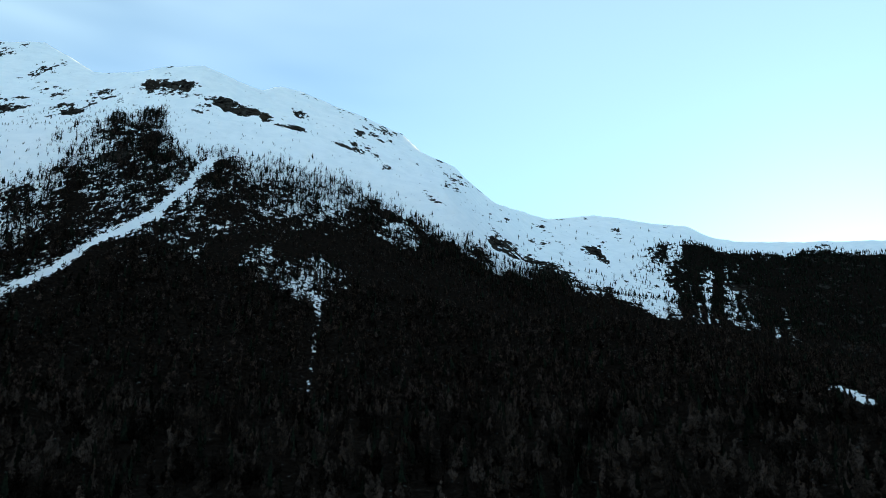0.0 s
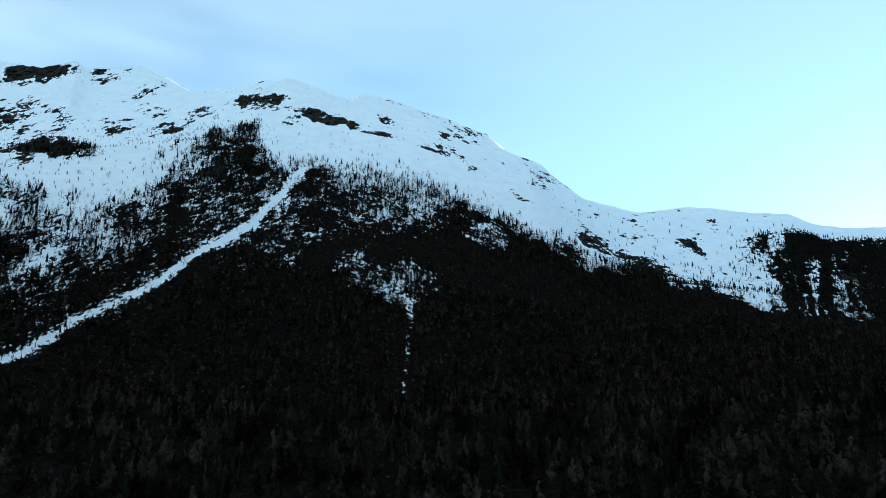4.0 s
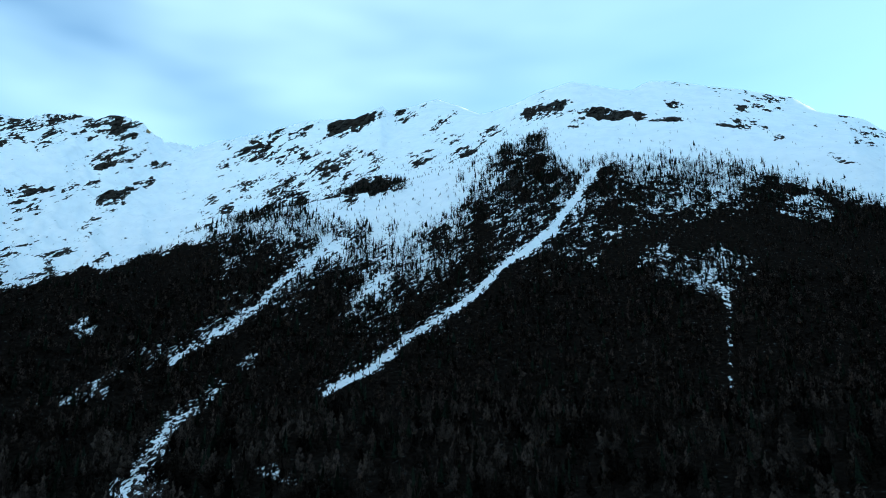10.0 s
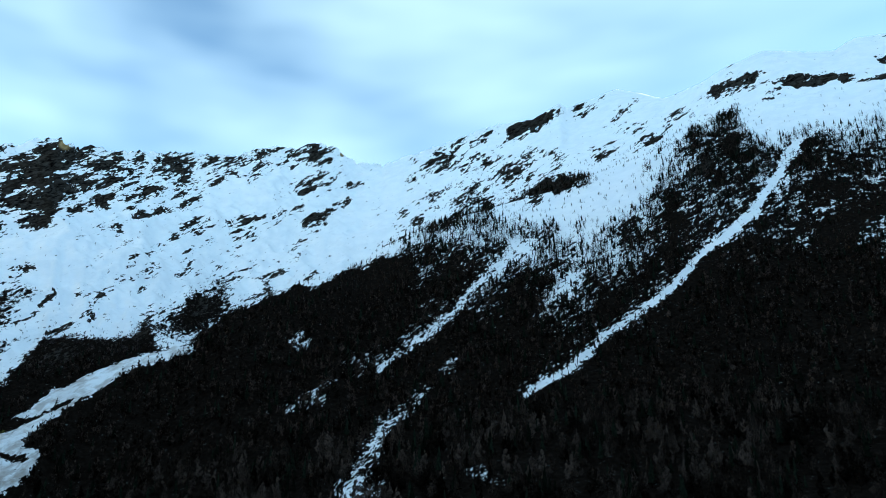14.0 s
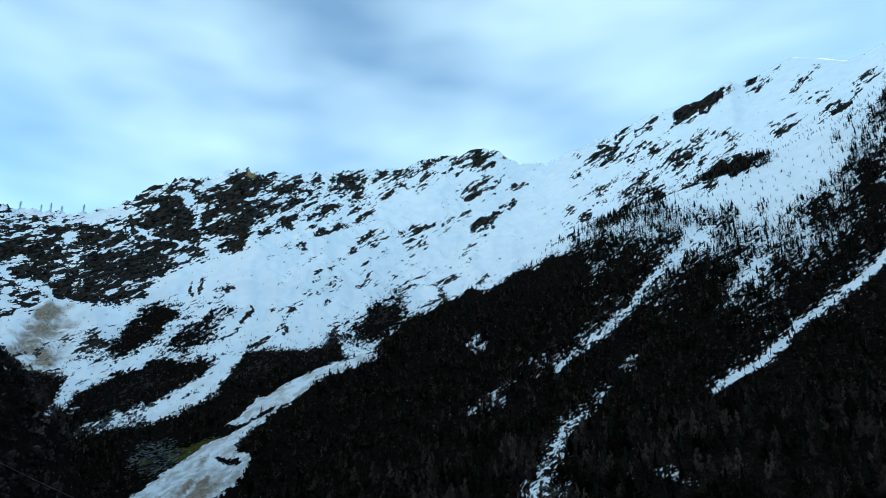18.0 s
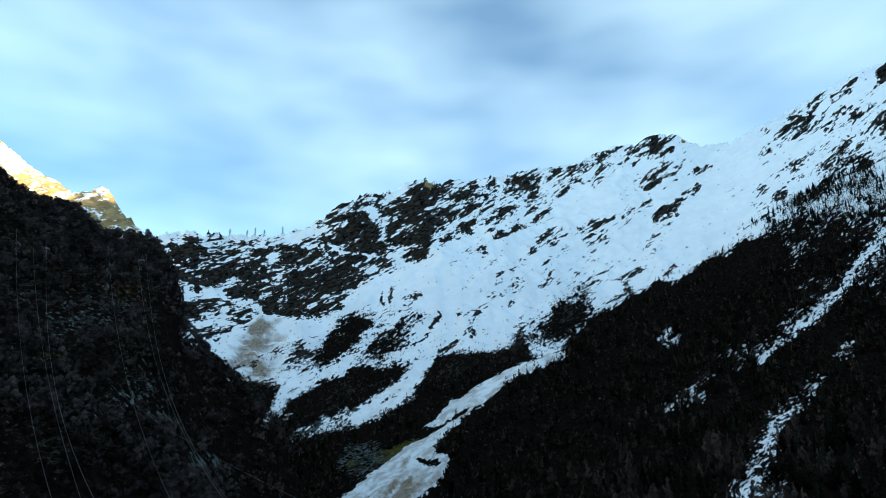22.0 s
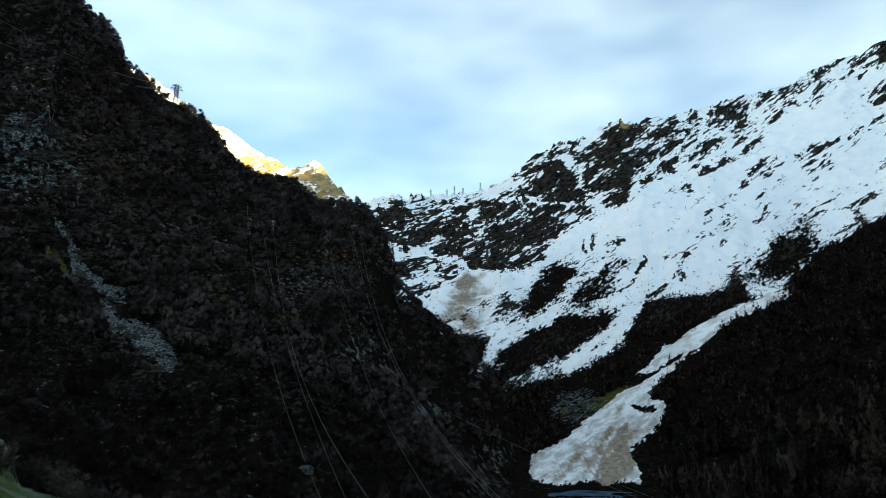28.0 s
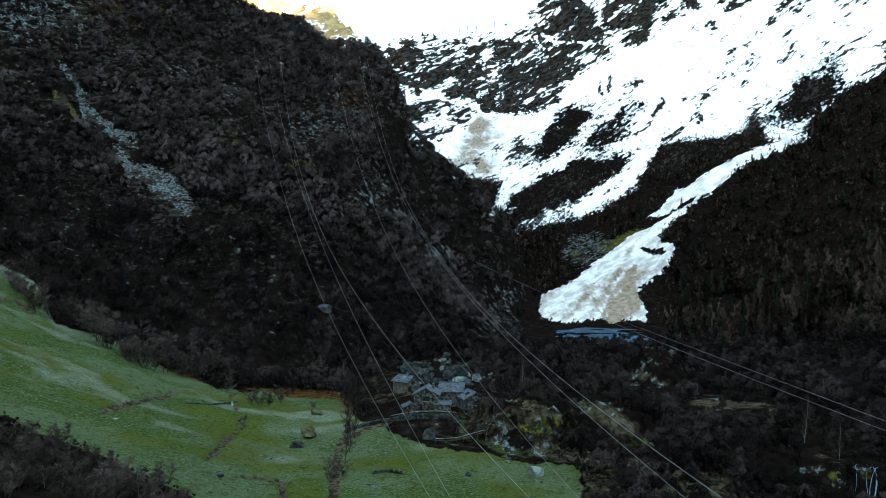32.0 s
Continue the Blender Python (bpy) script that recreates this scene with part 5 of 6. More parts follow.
def house(label, at, turn, w, d, h, gable, front, side=(), chimney=True, wall_mat=None, eaves=0.55, skylight=False):
    """A stone house: front gable end to -y; front and side: openings (x0, x1, z0, z1)."""
    wall_mat = wall_mat or M_STONE
    e = thing("house", label, "house", "houses of the hamlet")
    t = 0.5
    for nm_, ops, pos, rot, gb in (("front_wall", front, (0, -d / 2, 0), 0, gable), ("back_wall", (), (0, d / 2, 0), math.pi, gable)):
        bm = bmesh.new()
        wall_panel(bm, w, h, t, ops, pos, rot, gb)
        part(nm_, bm, wall_mat, e)
    for sx in (-1, 1):
        bm = bmesh.new()
        wall_panel(bm, d - 2 * t - 0.006, h, t, side if sx > 0 else (), (sx * w / 2, 0, 0), sx * math.pi / 2, 0)
        part("side_wall", bm, M_PLASTER if wall_mat is M_PLASTER else M_STONE, e)
    for ops, rot, off in ((front, 0, d / 2), (side, math.pi / 2, w / 2)):
        m = Matrix.Rotation(rot, 4, "Z")
        for x0, x1, z0, z1 in ops:
            door = z0 < 0.05
            bm = bmesh.new()
            box(bm, x0 + 0.05, x1 - 0.05, -off + 0.22, -off + 0.27, z0 + 0.05, z1 - 0.05)
            bm.transform(m)
            part("door" if door else "pane", bm, M_WOOD if door else M_DARK, e, "dark wooden door" if door else "")
            bm = bmesh.new()
            k = 0.09
            for q in ((x0, x1, z0, z0 + k), (x0, x1, z1 - k, z1), (x0, x0 + k, z0 + k, z1 - k), (x1 - k, x1, z0 + k, z1 - k), ((x0 + x1) / 2 - 0.03, (x0 + x1) / 2 + 0.03, z0 + k, z1 - k)):
                box(bm, q[0], q[1], -off + 0.12, -off + 0.2, q[2], q[3])
            bm.transform(m)
            part("window_frame" if not door else "door_frame", bm, M_WOOD, e)
            if not door:
                bm = bmesh.new()
                box(bm, x0 - 0.12, x1 + 0.12, -off - 0.1, -off + 0.1, z0 - 0.1, z0 - 0.003)
                bm.transform(m)
                part("window_sill", bm, M_PALE, e)
    # roof: two slopes of stone slabs laid in courses
    ln = math.hypot(w / 2, gable)
    ang = math.atan2(gable, w / 2)
    for sx in (-1, 1):
        bm = bmesh.new()
        n = 9
        g = random.Random(int(w * 100) + sx)
        for k in range(n):
            u0, u1 = -eaves + (ln + eaves) * k / n, -eaves + (ln + eaves) * (k + 1) / n + 0.12
            y = -d / 2 - eaves
            while y < d / 2 + eaves - 0.2:
                y1 = min(y + g.uniform(0.5, 0.95), d / 2 + eaves)
                lift = g.uniform(0, 0.03)
                box(bm, u0, u1, y + 0.012, y1 - 0.012, 0.06 + lift + 0.03 * (n - k) / n, 0.14 + lift + 0.03 * (n - k) / n)
                y = y1
        bm.transform(Matrix.Translation((sx * w / 2, 0, h)) @ (Matrix.Rotation(math.pi, 4, "Z") if sx > 0 else Matrix()) @ Matrix.Rotation(-ang, 4, "Y"))
        part("roof_slope", bm, M_SLATE, e, "grey-blue stone slab roof")
        for y in np.linspace(-d / 2 - eaves + 0.1, d / 2 + eaves - 0.1, 5):
            bm = bmesh.new()
            bar(bm, (sx * (w / 2 + eaves * 0.9 * math.cos(ang)), y, h - eaves * 0.9 * math.sin(ang) - 0.05), (0, y, h + gable - 0.05), 0.14)
            part("rafter", bm, M_WOOD, e)
    bm = bmesh.new()
    bar(bm, (0, -d / 2 - eaves, h + gable + 0.12), (0, d / 2 + eaves, h + gable + 0.12), 0.3)
    part("ridge", bm, M_SLATE, e)
    if chimney:
        bm = bmesh.new()
        zc = h + gable * 0.55
        box(bm, w * 0.2, w * 0.2 + 0.6, d * 0.1, d * 0.1 + 0.6, zc - 0.3, zc + 1.3)
        ch = part("chimney", bm, M_STONE, e)
        bm = bmesh.new()
        box(bm, w * 0.2 - 0.12, w * 0.2 + 0.72, d * 0.1 - 0.12, d * 0.1 + 0.72, zc + 1.303, zc + 1.4)
        part("chimney_cap", bm, M_SLATE, ch)
    if skylight:
        bm = bmesh.new()
        box(bm, ln * 0.35, ln * 0.35 + 1.3, -d * 0.2, -d * 0.2 + 1.6, 0.22, 0.27)
        bm.transform(Matrix.Translation((-w / 2, 0, h)) @ Matrix.Rotation(-ang, 4, "Y"))
        part("solar_panel", bm, M_DARK, e, "small dark solar panel")
    e.matrix_world = Matrix.Translation(at) @ Matrix.Rotation(turn, 4, "Z")
    return e


# ---------------------------------------------------------------- the hamlet
WIN2 = [(-2.6, -0.9, 0.3, 2.2), (0.3, 2.3, 0.0, 2.2), (-0.9, 0.9, 2.8, 4.2)]


def stand(b, r, sink=0.25):
    v = place(b, r)
    v.z -= sink
    return v


def build_hamlet():
    a = stand(94.0, 240)
    house("old stone house with a pale plastered side and slab roof", a, facing(a) + 0.75, 5.6, 6.6, 3.6, 1.6,
          [(-2.3, -0.7, 0.5, 2.3), (0.4, 1.9, 0.0, 2.2), (-0.8, 0.8, 2.6, 3.8)], [(-2.3, -1.3, 1.0, 2.4), (-0.5, 0.5, 1.0, 2.4), (1.2, 2.2, 1.0, 2.4)], wall_mat=M_PLASTER, skylight=True)
    a = stand(92.4, 206)
    house("stone house with dark windows beside the terrace", a, facing(a) - 0.1, 6.6, 7.5, 4.6, 1.7, WIN2, [(-1.8, -0.8, 1.0, 2.1)])
    a = stand(90.5, 212)
    house("stone house with a broad slab roof between its neighbours", a, facing(a) + 1.45, 7.2, 6.4, 4.4, 1.9,
          [(-1.9, -0.5, 0.7, 2.1), (0.5, 1.9, 0.7, 2.1)], [(-2.2, -0.9, 0.0, 2.2), (0.5, 1.9, 0.8, 2.2)])
    a = stand(89.0, 206)
    house("stone house with light quoins at the edge of the hamlet", a, facing(a) + 0.35, 6.0, 6.4, 4.7, 1.6,
          [(-2.1, -0.9, 0.0, 2.2), (0.4, 1.7, 0.8, 2.2), (-0.7, 0.7, 2.9, 4.1)], [(-1.4, -0.1, 0.8, 2.3)], chimney=False, skylight=True)
    a = stand(93.7, 203)
    house("low stone shed with a slab roof beside the house", a, facing(a) + 0.1, 4.0, 4.0, 1.9, 0.9, [(-1.3, -0.5, 0.6, 1.4), (0.4, 1.2, 0.0, 1.6)], chimney=False, eaves=0.35)
    a = stand(91.2, 203)
    house("small stone lean-to with a dark opening", a, facing(a) + 1.5, 3.4, 4.2, 2.0, 0.8, [(-0.9, 0.1, 0.0, 1.6)], chimney=False, eaves=0.3)
    a, _ = spot(100.2, -2.6)
    a.z -= 0.6
    house("tiny stone hut with a slab roof among bare trees", a, facing(a) + 0.9, 4.0, 4.4, 1.7, 1.0, [(-0.5, 0.5, 0.0, 1.5)], chimney=False, eaves=0.35)


build_hamlet()


def boulder(label, at, size, seed, material=None, flat_top=0.75, group=""):
    """A broken block of rock: a facetted lump with a sunk foot."""
    g = random.Random(seed)
    bm = bmesh.new()
    bmesh.ops.create_icosphere(bm, subdivisions=2, radius=1.0)
    cuts = [(Vector((g.gauss(0, 1), g.gauss(0, 1), g.gauss(0.3, 0.6))).normalized(), g.uniform(0.22, 0.62)) for _ in range(8)]
    for v in bm.verts:
        for nrm, lim in cuts:
            over = v.co.dot(nrm) - lim
            if over > 0:
                v.co -= nrm * over
        v.co += v.co.normalized() * 0.1 * noise.noise(v.co * 2.6 + Vector((seed, 0, 0)))
        v.co *= 1.35
        v.co = Vector((v.co.x * size[0], v.co.y * size[1], v.co.z * size[2]))
    me = bpy.data.meshes.new("boulder")
    bm.to_mesh(me)
    bm.free()
    me.materials.append(material or M_BOULDER)
    ob = tagged(new("boulder", me), label, "boulder", group)
    ob.matrix_world = Matrix.Translation(Vector(at) + Vector((0, 0, size[2] * 0.35))) @ Matrix.Rotation(g.uniform(0, 6.28), 4, "Z")
    return ob


def build_boulders():
    for b_, e_, size, m_, lab in ((84.1, -14.7, (2.4, 2.2, 2.3), M_PALE, "large pale boulder in the meadow under the knoll"),
                                  (92.2, -12.3, (1.6, 1.5, 2.9), M_BOULDER, "upright grey boulder below the terrace"),
                                  (102.1, -12.7, (2.4, 1.7, 1.5), M_BOULDER, "grey boulder lying in the green meadow"),
                                  (101.4, -11.9, (3.2, 2.2, 1.5), M_MOSSY, "moss-topped boulder in the green meadow"),
                                  (100.7, -10.3, (2.6, 1.8, 1.4), M_MOSSY, "dark mossy rock at the meadow's bend"),
                                  (106.9, -9.5, (0.8, 0.7, 0.9), M_PALE, "small pale rock by the bushes"),
                                  (106.3, -10.7, (0.9, 0.8, 0.8), M_BOULDER, "small grey rock in the meadow"),
                                  (114.8, -10.0, (0.9, 0.5, 0.3), M_PALE, "flat pale stone lying in the grass"),
                                  (108.3, -12.9, (1.1, 0.7, 0.5), M_BOULDER, "low dark stone in the grass"),
                                  (107.8, -14.4, (1.2, 0.7, 0.5), M_BOULDER, "low dark stone in the grass"),
                                  (89.4, -14.9, (0.9, 0.8, 0.6), M_BOULDER, "small rock at the foot of the knoll"),
                                  (103.8, -8.2, (1.6, 1.1, 1.0), M_BOULDER, "blue-grey rock at the edge of the wood"),
                                  (102.7, -8.6, (1.9, 1.2, 1.0), M_BOULDER, "blue-grey rock at the edge of the wood"),
                                  (80.0, 1.9, (7, 6, 5), M_BOULDER, "huge mossy rock beside the avalanche snow"),
                                  (81.3, 1.4, (8, 7, 5), M_MOSSY, "huge dark overgrown rock beside the avalanche snow")):
        p, r = spot(b_, e_)
        boulder(lab, p, size, int(b_ * 10), m_)
    g = random.Random(11)
    for k in range(120):
        b_ = g.gauss(91.8, 2.6)
        r = g.uniform(250, 292) if b_ < 96 else g.uniform(232, 270)
        s_ = g.choice((0.6, 0.8, 1.0, 1.3, 1.7, 2.2, 3.0))
        boulder("lichen-grey boulder of the rockfall behind the hamlet", place(b_, r), (s_ * g.uniform(0.8, 1.6), s_ * g.uniform(0.6, 1.1), s_ * g.uniform(0.5, 0.95)), 300 + k,
                M_PALE if g.random() < 0.06 else M_BOULDER, group="boulders behind the hamlet")
    for k in range(26):
        b_, e_ = g.uniform(82.2, 88.4), g.uniform(-13.8, -10.6)
        p, r = spot(b_, e_)
        s_ = g.uniform(0.3, 0.8)
        boulder("mossy rock on the rugged knoll", p, (s_ * 1.2, s_, s_ * 0.9), 500 + k, g.choice((M_BOULDER, M_BOULDER, M_MOSSY)), group="rocks of the knoll")


build_boulders()


def stone_wall(label, line, height, seed):
    """A dry stone wall along spots (bearing, distance): one thing, stones as one part."""
    g = random.Random(seed)
    e = thing("dry_stone_wall", label, "wall", "dry stone walls")
    bm = bmesh.new()
    pts = [place(b_, r) for b_, r in line]
    for p, q in zip(pts[:-1], pts[1:]):
        n = max(2, int((q - p).length / 0.6))
        for k in range(n):
            c0 = p.lerp(q, (k + 0.5) / n)
            for row in range(int(height / 0.35)):
                s_ = g.uniform(0.26, 0.42)
                c = c0 + Vector((g.uniform(-0.15, 0.15), g.uniform(-0.15, 0.15), 0.1 + row * 0.34))
                m = Matrix.Translation(c) @ Euler((g.uniform(-0.3, 0.3), g.uniform(-0.3, 0.3), g.uniform(0, 3))).to_matrix().to_4x4() @ Matrix.Diagonal((s_ * 1.25, s_, s_ * 0.75, 1))
                bmesh.ops.create_icosphere(bm, subdivisions=1, radius=1.0, matrix=m)
    part("stones", bm, M_BOULDER, e)
    return e


stone_wall("old dry stone wall beside the track", [(98.6, 186), (97.4, 191), (95.8, 196), (94.6, 197)], 1.1, 1)
stone_wall("dry stone retaining wall below the terrace", [(94.6, 197), (93.0, 196), (91.5, 195), (90.0, 196)], 1.6, 2)
stone_wall("low row of stones across the meadow", [(96.6, 150), (95.4, 152), (94.3, 151)], 0.7, 3)
stone_wall("low tumbled wall along the meadow's bank", [(112.0, 200), (110.2, 206), (108.4, 212), (106.6, 222)], 0.5, 4)


def fence(label, line, height):
    e = thing("fence", label, "fence", "wooden fences")
    pts = [place(b_, r) for b_, r in line]
    tops = []
    for p, q in zip(pts[:-1], pts[1:]):
        n = max(1, int((q - p).length / 1.8))
        for k in range(n):
            c = p.lerp(q, k / n)
            tops.append(c)
    tops.append(pts[-1])
    for c in tops:
        bm = bmesh.new()
        bar(bm, c + Vector((0, 0, -0.3)), c + Vector((0, 0, height)), 0.12)
        part("post", bm, M_WOOD, e)
    for c, d in zip(tops[:-1], tops[1:]):
        for f in (0.5, 0.93):
            bm = bmesh.new()
            bar(bm, c + Vector((0, 0, height * f)), d + Vector((0, 0, height * f)), 0.13)
            part("rail", bm, M_PALE if f > 0.9 else M_WOOD, e, "weathered pale top rail" if f > 0.9 else "")


fence("wooden rail fence along the terrace of the hamlet", [(95.2, 199), (93.4, 198.5), (91.6, 197.5), (90.2, 198)], 1.3)
fence("wooden rail fence at the foot of the knoll", [(91.8, 176), (90.2, 178), (88.0, 180)], 1.2)

# ---------------------------------------------------------------- water


def water_sheet(name, label, b_c, r_c, b_w, r_w, z, material):
    bm = bmesh.new()
    n = 48
    c0 = bm.verts.new((-math.sin(radians(b_c)) * r_c, math.cos(radians(b_c)) * r_c, z))
    ring = []
    for k in range(n):
        a = 2 * math.pi * k / n
        f = 1 + 0.18 * noise.noise(Vector((math.cos(a) * 2, math.sin(a) * 2, b_c)))
        b1, r1 = b_c + b_w * f * math.cos(a), r_c + r_w * f * math.sin(a)
        ring.append(bm.verts.new((-math.sin(radians(b1)) * r1, math.cos(radians(b1)) * r1, z)))
    for k in range(n):
        bm.faces.new((c0, ring[k], ring[(k + 1) % n]))
    bmesh.ops.recalc_face_normals(bm, faces=bm.faces)
    me = bpy.data.meshes.new(name)
    bm.to_mesh(me)
    bm.free()
    me.materials.append(material)
    return tagged(new(name, me), label, "water", kind="structure")


water_sheet("water", "shallow half-frozen blue-grey pool below the avalanche snow", POOL_B, POOL_R, 4.3, 88, POOL_Z, M_WATER)


def waterfall():
    e = thing("waterfall", "thin white waterfall over a dark rock step", "waterfall")
    g = random.Random(4)
    for k, (b0, n, w) in enumerate(((61.15, 15, 0.22), (61.35, 11, 0.14), (61.6, 14, 0.07), (62.3, 9, 0.06))):
        bm = bmesh.new()
        last, wide = None, w
        for j in range(n):
            r = 206 - j * 0.95
            p = place(b0 + 0.09 * math.sin(j * 0.8 + 2 * k) + 0.03 * j, r, 0.2)
            fat = w * g.uniform(0.3, 1.2)
            if last is not None:
                bar(bm, last, p, wide, fat)
            last, wide = p, fat
        part("water_strand", bm, M_FOAM, e)


waterfall()

# ---------------------------------------------------------------- cables and masts


def cable(label, near_end, far_end, sag, beyond=0.12, radius=0.038):
    p, q = Vector(near_end), Vector(far_end)
    bm = bmesh.new()
    rings = []
    n = 64
    for k in range(n + 1):
        t = -beyond + (1 + beyond) * k / n
        c = p.lerp(q, t) if t >= 0 else p + (q - p) * t
        c = Vector((c.x, c.y, c.z - 4 * sag * t * (1 - t)))
        side = Vector((-(q - p).y, (q - p).x, 0)).normalized()
        up = Vector((0, 0, 1))
        rings.append([bm.verts.new(c + (side * i + up * j) * radius) for i, j in ((1, 0), (0, 1), (-1, 0), (0, -1))])
    for a_, b_ in zip(rings[:-1], rings[1:]):
        for i in range(4):
            bm.faces.new((a_[i], a_[(i + 1) % 4], b_[(i + 1) % 4], b_[i]))
    bmesh.ops.recalc_face_normals(bm, faces=bm.faces)
    me = bpy.data.meshes.new("power_cable")
    bm.to_mesh(me)
    bm.free()
    me.materials.append(M_CABLE)
    return tagged(new("power_cable", me), label, "cable", "overhead cables")


CABLES = [((-109.9, -4.1, 7.5), (-558.9, -155.1, 207.1), 29), ((-110.0, -1.2, 7.5), (-561.7, -144.5, 203.5), 22),
          ((-59.7, 5.6, 22.4), (-563.8, -136.3, 204.1), 34), ((-108.6, 17.3, 8.0), (-591.5, -100.6, 216.5), 35),
          ((-76.7, 22.9, 17.5), (-614.5, -82.7, 223.2), 36), ((-66.1, 23.0, 20.6), (-615.3, -76.1, 221.0), 40),
          ((-87.2, 49.0, 22.2), (-513.3, -82.9, 109.9), 8), ((-87.2, 49.0, 23.3), (-514.8, 73.2, 23.7), 0)]
for k_, (p_, q_, s_) in enumerate(CABLES):
    cable("thin grey overhead power cable sagging across the valley", p_, q_, s_, radius=0.028 if k_ < 6 else 0.018)


for p_, q_, s_ in CABLES[:6]:
    b_, r_ = math.degrees(math.atan2(-q_[0], q_[1])) % 360, math.hypot(q_[0], q_[1])
    cable("thin grey overhead power cable climbing the wooded spur", q_, place(b_ + 0.3, r_ + 150, 8.0), 5, 0.0, 0.03)


def mast(label, at, turn, height, foot, head, arms, group, t=0.22):
    """A lattice mast: four legs, cross bracing, arms with insulators."""
    e = thing("power_mast", label, "power mast", group)
    corner = lambda k, f: Vector((((k in (0, 3)) * 2 - 1) * (foot + (head - foot) * f) / 2, ((k in (0, 1)) * 2 - 1) * (foot + (head - foot) * f) / 2, height * f))
    for k in range(4):
        bm = bmesh.new()
        bar(bm, corner(k, -0.04), corner(k, 1), t, t * 0.7)
        part("leg", bm, M_STEEL, e)
    n = max(4, int(height / 3.2))
    for j in range(n):
        bm = bmesh.new()
        for k in range(4):
            bar(bm, corner(k, j / n), corner((k + 1) % 4, (j + 1) / n), t * 0.55)
            bar(bm, corner((k + 1) % 4, j / n), corner(k, (j + 1) / n), t * 0.55)
            bar(bm, corner(k, (j + 1) / n), corner((k + 1) % 4, (j + 1) / n), t * 0.55)
        part("bracing", bm, M_STEEL, e)
    for z, half in arms:
        bm = bmesh.new()
        for y in (-head / 2, head / 2):
            bar(bm, (-half, y * 0.3, z), (half, y * 0.3, z), t * 0.8)
            bar(bm, (-half, y * 0.3, z), (-head / 2, y, z + 1.1), t * 0.5)
            bar(bm, (half, y * 0.3, z), (head / 2, y, z + 1.1), t * 0.5)
        arm = part("crossarm", bm, M_STEEL, e)
        for sx in (-1, 1):
            bm = bmesh.new()
            bmesh.ops.create_cone(bm, cap_ends=True, segments=6, radius1=0.16, radius2=0.12, depth=1.4, matrix=Matrix.Translation((sx * half, 0, z - 0.8)))
            part("insulator", bm, M_PORCELAIN, arm)
    e.matrix_world = Matrix.Translation(at) @ Matrix.Rotation(turn, 4, "Z")
    return e


def build_masts():
    p = place(111.5, 747)
    mast("steel cable tower standing on the wooded ridge", p, facing(p) + 0.3, 20.0, 3.8, 3.2, [(15.4, 6.0), (18.6, 4.6)], "masts on the spur", 0.45)
    for b_, h in ((91.2, 24), (89.9, 26), (89.3, 30), (88.6, 22), (87.2, 27)):
        r = np.arange(1500, 2100, 4.0)
        e_ = np.degrees(np.arctan2(pick(Z, np.full_like(r, b_), r) - EYE, r))
        p = place(b_, float(r[int(np.argmax(e_))]) + 6)
        mast("slender lattice power mast on the rocky valley head", p, facing(p) + 0.5, h, 4.4, 1.2, [(h * 0.72, 4.2), (h * 0.9, 3.2)], "masts on the valley head", 0.3)
    for b_, r, h in ((105.4, 583, 9), (103.6, 584, 9), (99.5, 604, 9), (97.3, 624, 9)):
        p = place(b_, r)
        mast("small steel anchor mast among the trees of the spur", p, facing(p), h, 1.6, 0.9, [(h * 0.9, 2.2)], "masts on the spur", 0.2)
    for (b0, e0, r0), z_top in (((123.8, 26.7, 560), 18.6), ((123.6, 25.3, 560), 15.4)):
        tz = place(111.5, 747).z + z_top
        a = Vector((-math.sin(radians(b0)) * r0, math.cos(radians(b0)) * r0, EYE + r0 * math.tan(radians(e0))))
        q = place(111.5, 747)
        cable("thin dark overhead cable running to the ridge tower", a, (q.x, q.y, tz - 0.2), 9, 0.25, 0.12)


build_masts()

# ---------------------------------------------------------------- single trees round the meadow


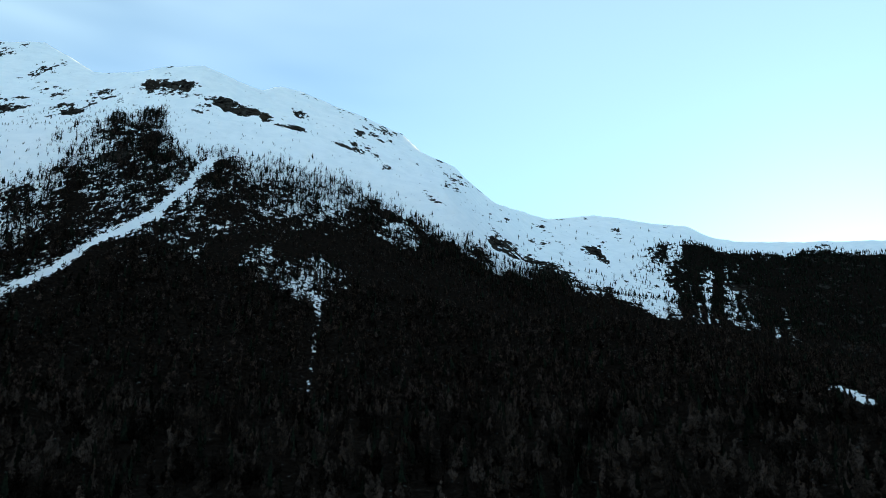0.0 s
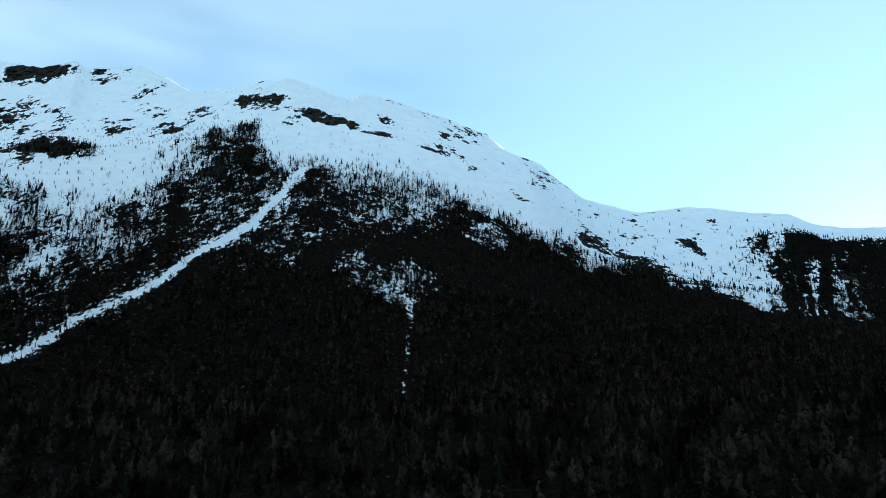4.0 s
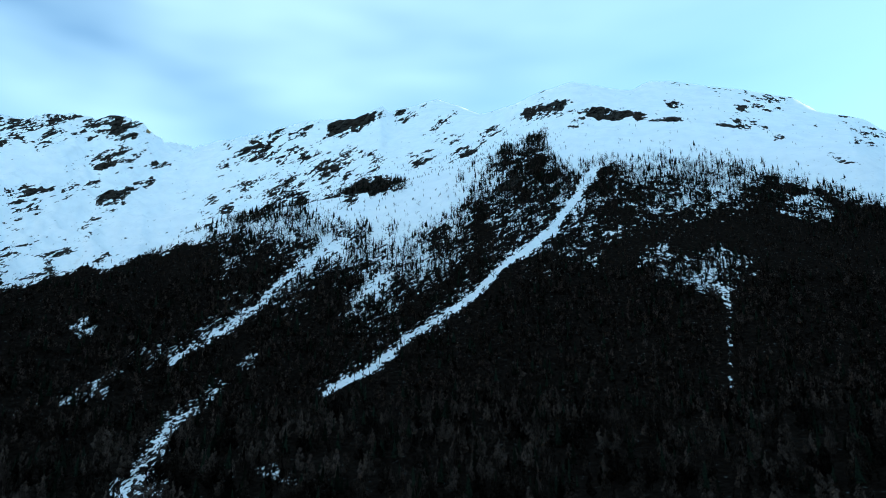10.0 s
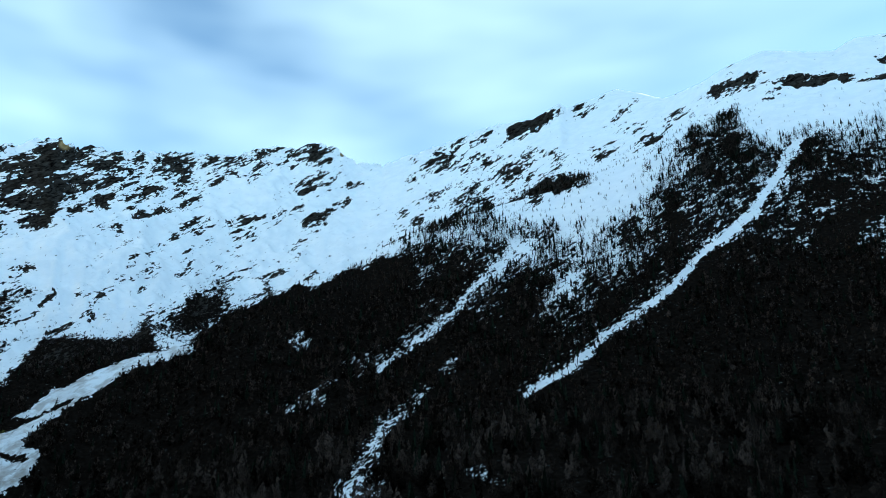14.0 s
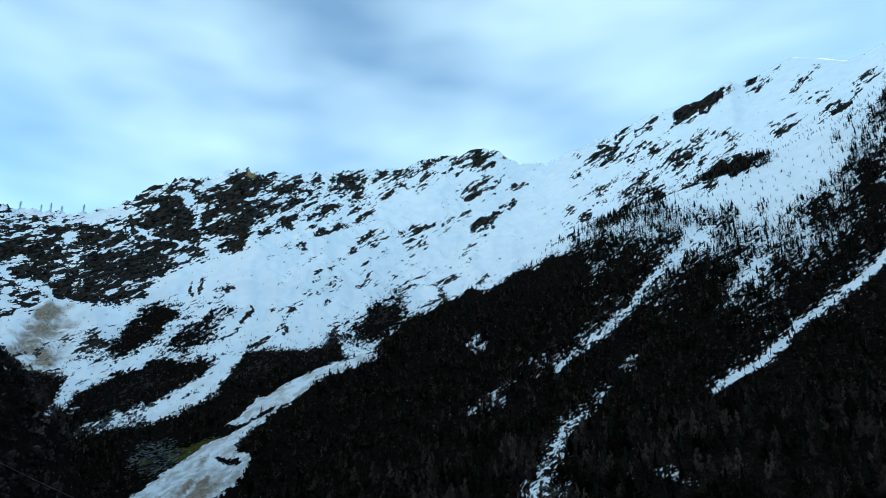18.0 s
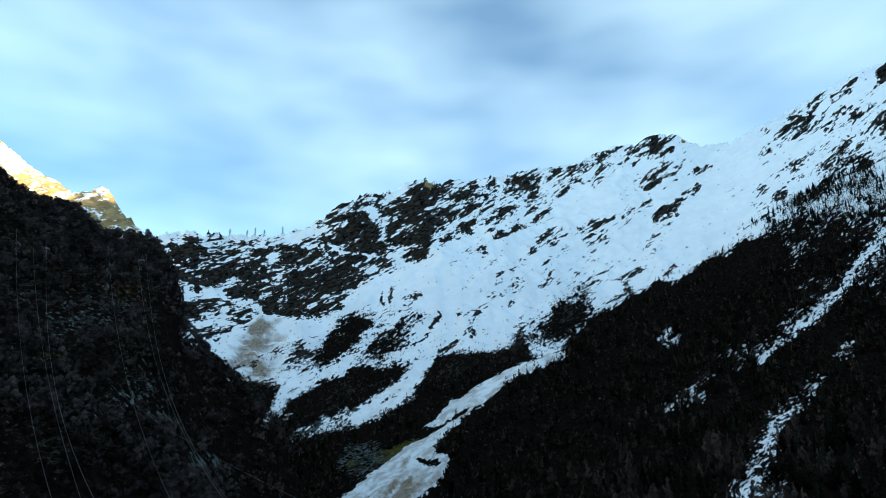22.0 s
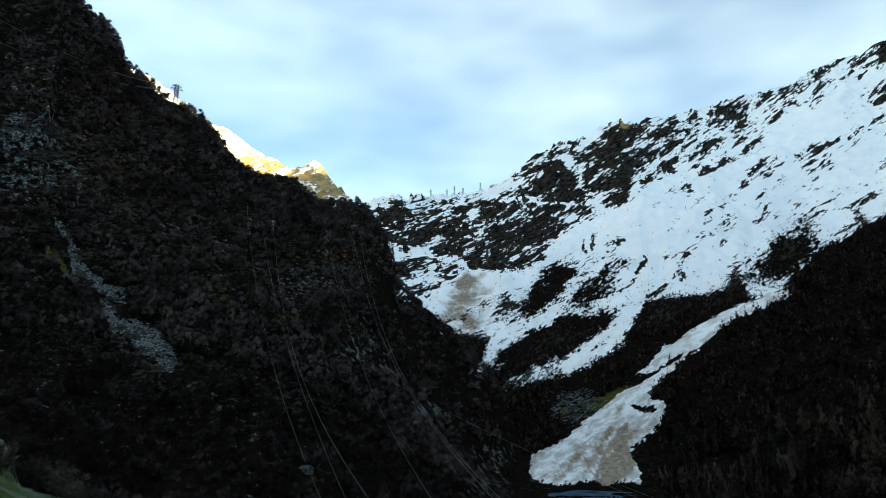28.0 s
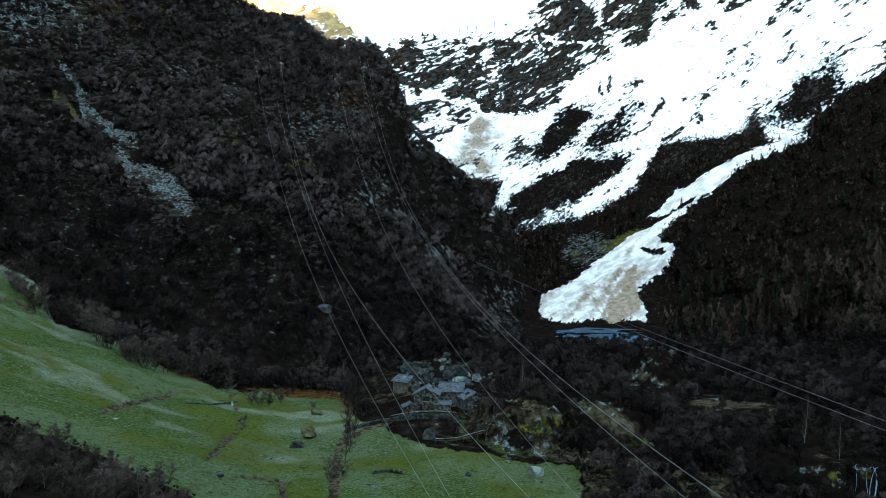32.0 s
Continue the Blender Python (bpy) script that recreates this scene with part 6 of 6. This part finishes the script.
def near_tree(kind, height, seed, bark, label, dense=1.0, thick_twig=0.0024, twig=None):
    """A bare tree: tapered trunk with limbs, and a crown of fine twigs."""
    g = random.Random(seed)
    e = thing("bare_tree" if kind != "bush" else "bush", label, "tree" if kind != "bush" else "bush", "trees and bushes round the meadow")
    bm = bmesh.new()
    tips = []
    stems = 1 if kind != "bush" else 6
    for s_ in range(stems):
        a = g.uniform(0, 6.28)
        lean = 0.05 if stems == 1 else 0.45
        p, w = Vector((0.1 * math.cos(a), 0.1 * math.sin(a), -0.3)) * (1 if stems > 1 else 0) + Vector((0, 0, -0.3)), height * 0.022
        d = Vector((lean * math.cos(a), lean * math.sin(a), 1)).normalized()
        n = 7
        for k in range(n):
            q = p + d * height * (0.82 if kind != "tall" else 0.95) / n
            limb(bm, p, q, w, w * 0.84)
            w *= 0.84
            d = (d + Vector((g.gauss(0, 0.07), g.gauss(0, 0.07), 0.03))).normalized()
            p = q
            if k >= (1 if kind != "tall" else 0):
                for _ in range(3 if stems == 1 else 2):
                    b1 = g.uniform(0, 6.28)
                    up = {"round": 0.55, "tall": 1.9, "bush": 0.7}[kind]
                    dd = Vector((math.cos(b1), math.sin(b1), up + g.uniform(-0.2, 0.4))).normalized()
                    ln = height * {"round": 0.3, "tall": 0.17, "bush": 0.22}[kind] * g.uniform(0.6, 1.2) * (1 - 0.07 * k)
                    t_ = p + dd * ln
                    limb(bm, p, t_, w * 0.5, w * 0.16)
                    tips.append((p, t_))
        tips.append((p - d * height * 0.1, p + d * height * 0.06))
    part("trunk", bm, bark, e)
    bm = bmesh.new()
    for p, t_ in tips:
        ax = t_ - p
        for _ in range(int((15 if stems == 1 else 11) * dense)):
            o = p + ax * g.uniform(0.3, 1.0)
            dd = (ax.normalized() + Vector((g.gauss(0, 0.55), g.gauss(0, 0.55), g.gauss(0.15, 0.4)))).normalized()
            q = o + dd * height * g.uniform(0.07, 0.17)
            sd = dd.cross(Vector((g.gauss(0, 1), g.gauss(0, 1), g.gauss(0, 1)))).normalized() * height * thick_twig
            bm.faces.new([bm.verts.new(o - sd), bm.verts.new(o + sd), bm.verts.new(q)])
    part("crown", bm, twig or M_TWIG, e)
    return e


def build_trees():
    g = random.Random(21)
    kinds = [near_tree("round", 7.0, 1, M_BARK, "bare grey-brown tree at the edge of the wood"), near_tree("round", 9.0, 2, M_BARK, "bare grey-brown tree at the edge of the wood"),
             near_tree("bush", 4.2, 3, M_BARK, "bare brown bush beside the meadow"), near_tree("bush", 5.0, 4, M_BARK, "bare brown bush beside the meadow"),
             near_tree("tall", 10.0, 5, M_BIRCH, "slender pale-barked birch without leaves"), near_tree("tall", 16.0, 6, M_BARK, "tall narrow bare poplar beside the track"),
             near_tree("round", 6.0, 7, M_BIRCH, "pale leafless birch standing among bushes"),
             near_tree("bush", 6.5, 8, M_BARK, "large dense brown bush of the meadow hedge", 3.0, 0.0028, M_HEDGE), near_tree("bush", 7.5, 9, M_BARK, "large dense brown bush of the meadow hedge", 3.0, 0.0028, M_HEDGE),
             near_tree("round", 9.5, 10, M_BARK, "leafless tree with a dense brown crown by the meadow", 2.6, 0.0026, M_HEDGE)]
    used = set()

    def put(k, p, scale):
        m = Matrix.Translation(p - Vector((0, 0, 0.15))) @ Matrix.Rotation(g.uniform(0, 6.28), 4, "Z")
        if k not in used:
            used.add(k)
            kinds[k].scale = (scale,) * 3
            kinds[k].matrix_basis = m @ Matrix.Diagonal((*kinds[k].scale, 1))
            return
        o = copy_thing(kinds[k], m)
        o.scale = (scale,) * 3

    for b_, e_, k, s_ in ((98.2, -12.8, 5, 1.0), (97.9, -12.2, 5, 0.9), (98.6, -13.9, 5, 0.75), (98.3, -13.2, 9, 0.8), (98.7, -14.8, 7, 0.6), (99.7, -15.2, 8, 0.5), (99.8, -14.2, 7, 0.5), (98.4, -12.0, 9, 1.0),
                          (107.0, -9.4, 9, 1.0), (106.6, -9.9, 8, 0.3), (106.0, -10.6, 7, 0.3), (104.9, -9.6, 8, 0.75), (104.2, -9.6, 7, 0.8), (103.4, -9.4, 8, 0.7), (105.6, -9.4, 7, 0.8), (101.0, -9.9, 8, 0.35),
                          (100.3, -8.4, 9, 1.0), (99.0, -9.0, 9, 1.1), (97.4, -10.0, 9, 0.8), (96.1, -9.2, 9, 0.9), (90.3, -8.2, 1, 0.9), (87.8, -8.6, 8, 0.7), (88.6, -8.3, 9, 0.7)):
        p, r = spot(b_, e_)
        put(k, p, s_)
    # the hedge along the upper edge of the meadow
    row = ((121.4, -0.6), (119.4, -2.9), (116.6, -4.0), (115.0, -5.6), (112.5, -6.7), (109.6, -7.3), (107.2, -8.2), (102.5, -8.2), (99.5, -8.6))
    for k in range(64):
        u = k / 63 * (len(row) - 1)
        i0 = min(int(u), len(row) - 2)
        f = u - i0 + g.gauss(0, 0.1)
        b_ = row[i0][0] + f * (row[i0 + 1][0] - row[i0][0])
        e_ = row[i0][1] + f * (row[i0 + 1][1] - row[i0][1]) + abs(g.gauss(0, 0.35)) - 0.1
        p, r = spot(b_, e_)
        if r < 480:
            put(g.choice((7, 8, 7, 8, 9)), p, g.uniform(0.8, 1.5) * (1.1 if b_ > 108 else 0.85))
    # thicket in the foreground below the meadow
    for k in range(95):
        b_ = g.uniform(110.5, 125.5)
        low = -9.4 - max(0.0, 121.5 - b_) * 0.52
        p, r = spot(b_, g.uniform(low - 5.0, low - 0.2))
        if 95 < r < 240:
            put(g.choice((2, 3, 7, 8, 7, 3, 8, 6)), p, g.uniform(0.45, 0.9))
    # bare wood on the floor of the valley
    for k in range(150):
        b_, r = g.uniform(59, 99), g.uniform(175, 275)
        f = float(pick(open_ground * (1 - meadow), np.array([b_]), np.array([r]))[0])
        if g.random() < f:
            put(g.choice((0, 1, 2, 3, 4, 6, 1)), place(b_, r), g.uniform(0.7, 1.2))
    for k in range(14):
        p, r = spot(g.uniform(86, 97), g.uniform(-11.4, -8.0))
        put(g.choice((2, 3, 0)), p, g.uniform(0.4, 0.7))


build_trees()
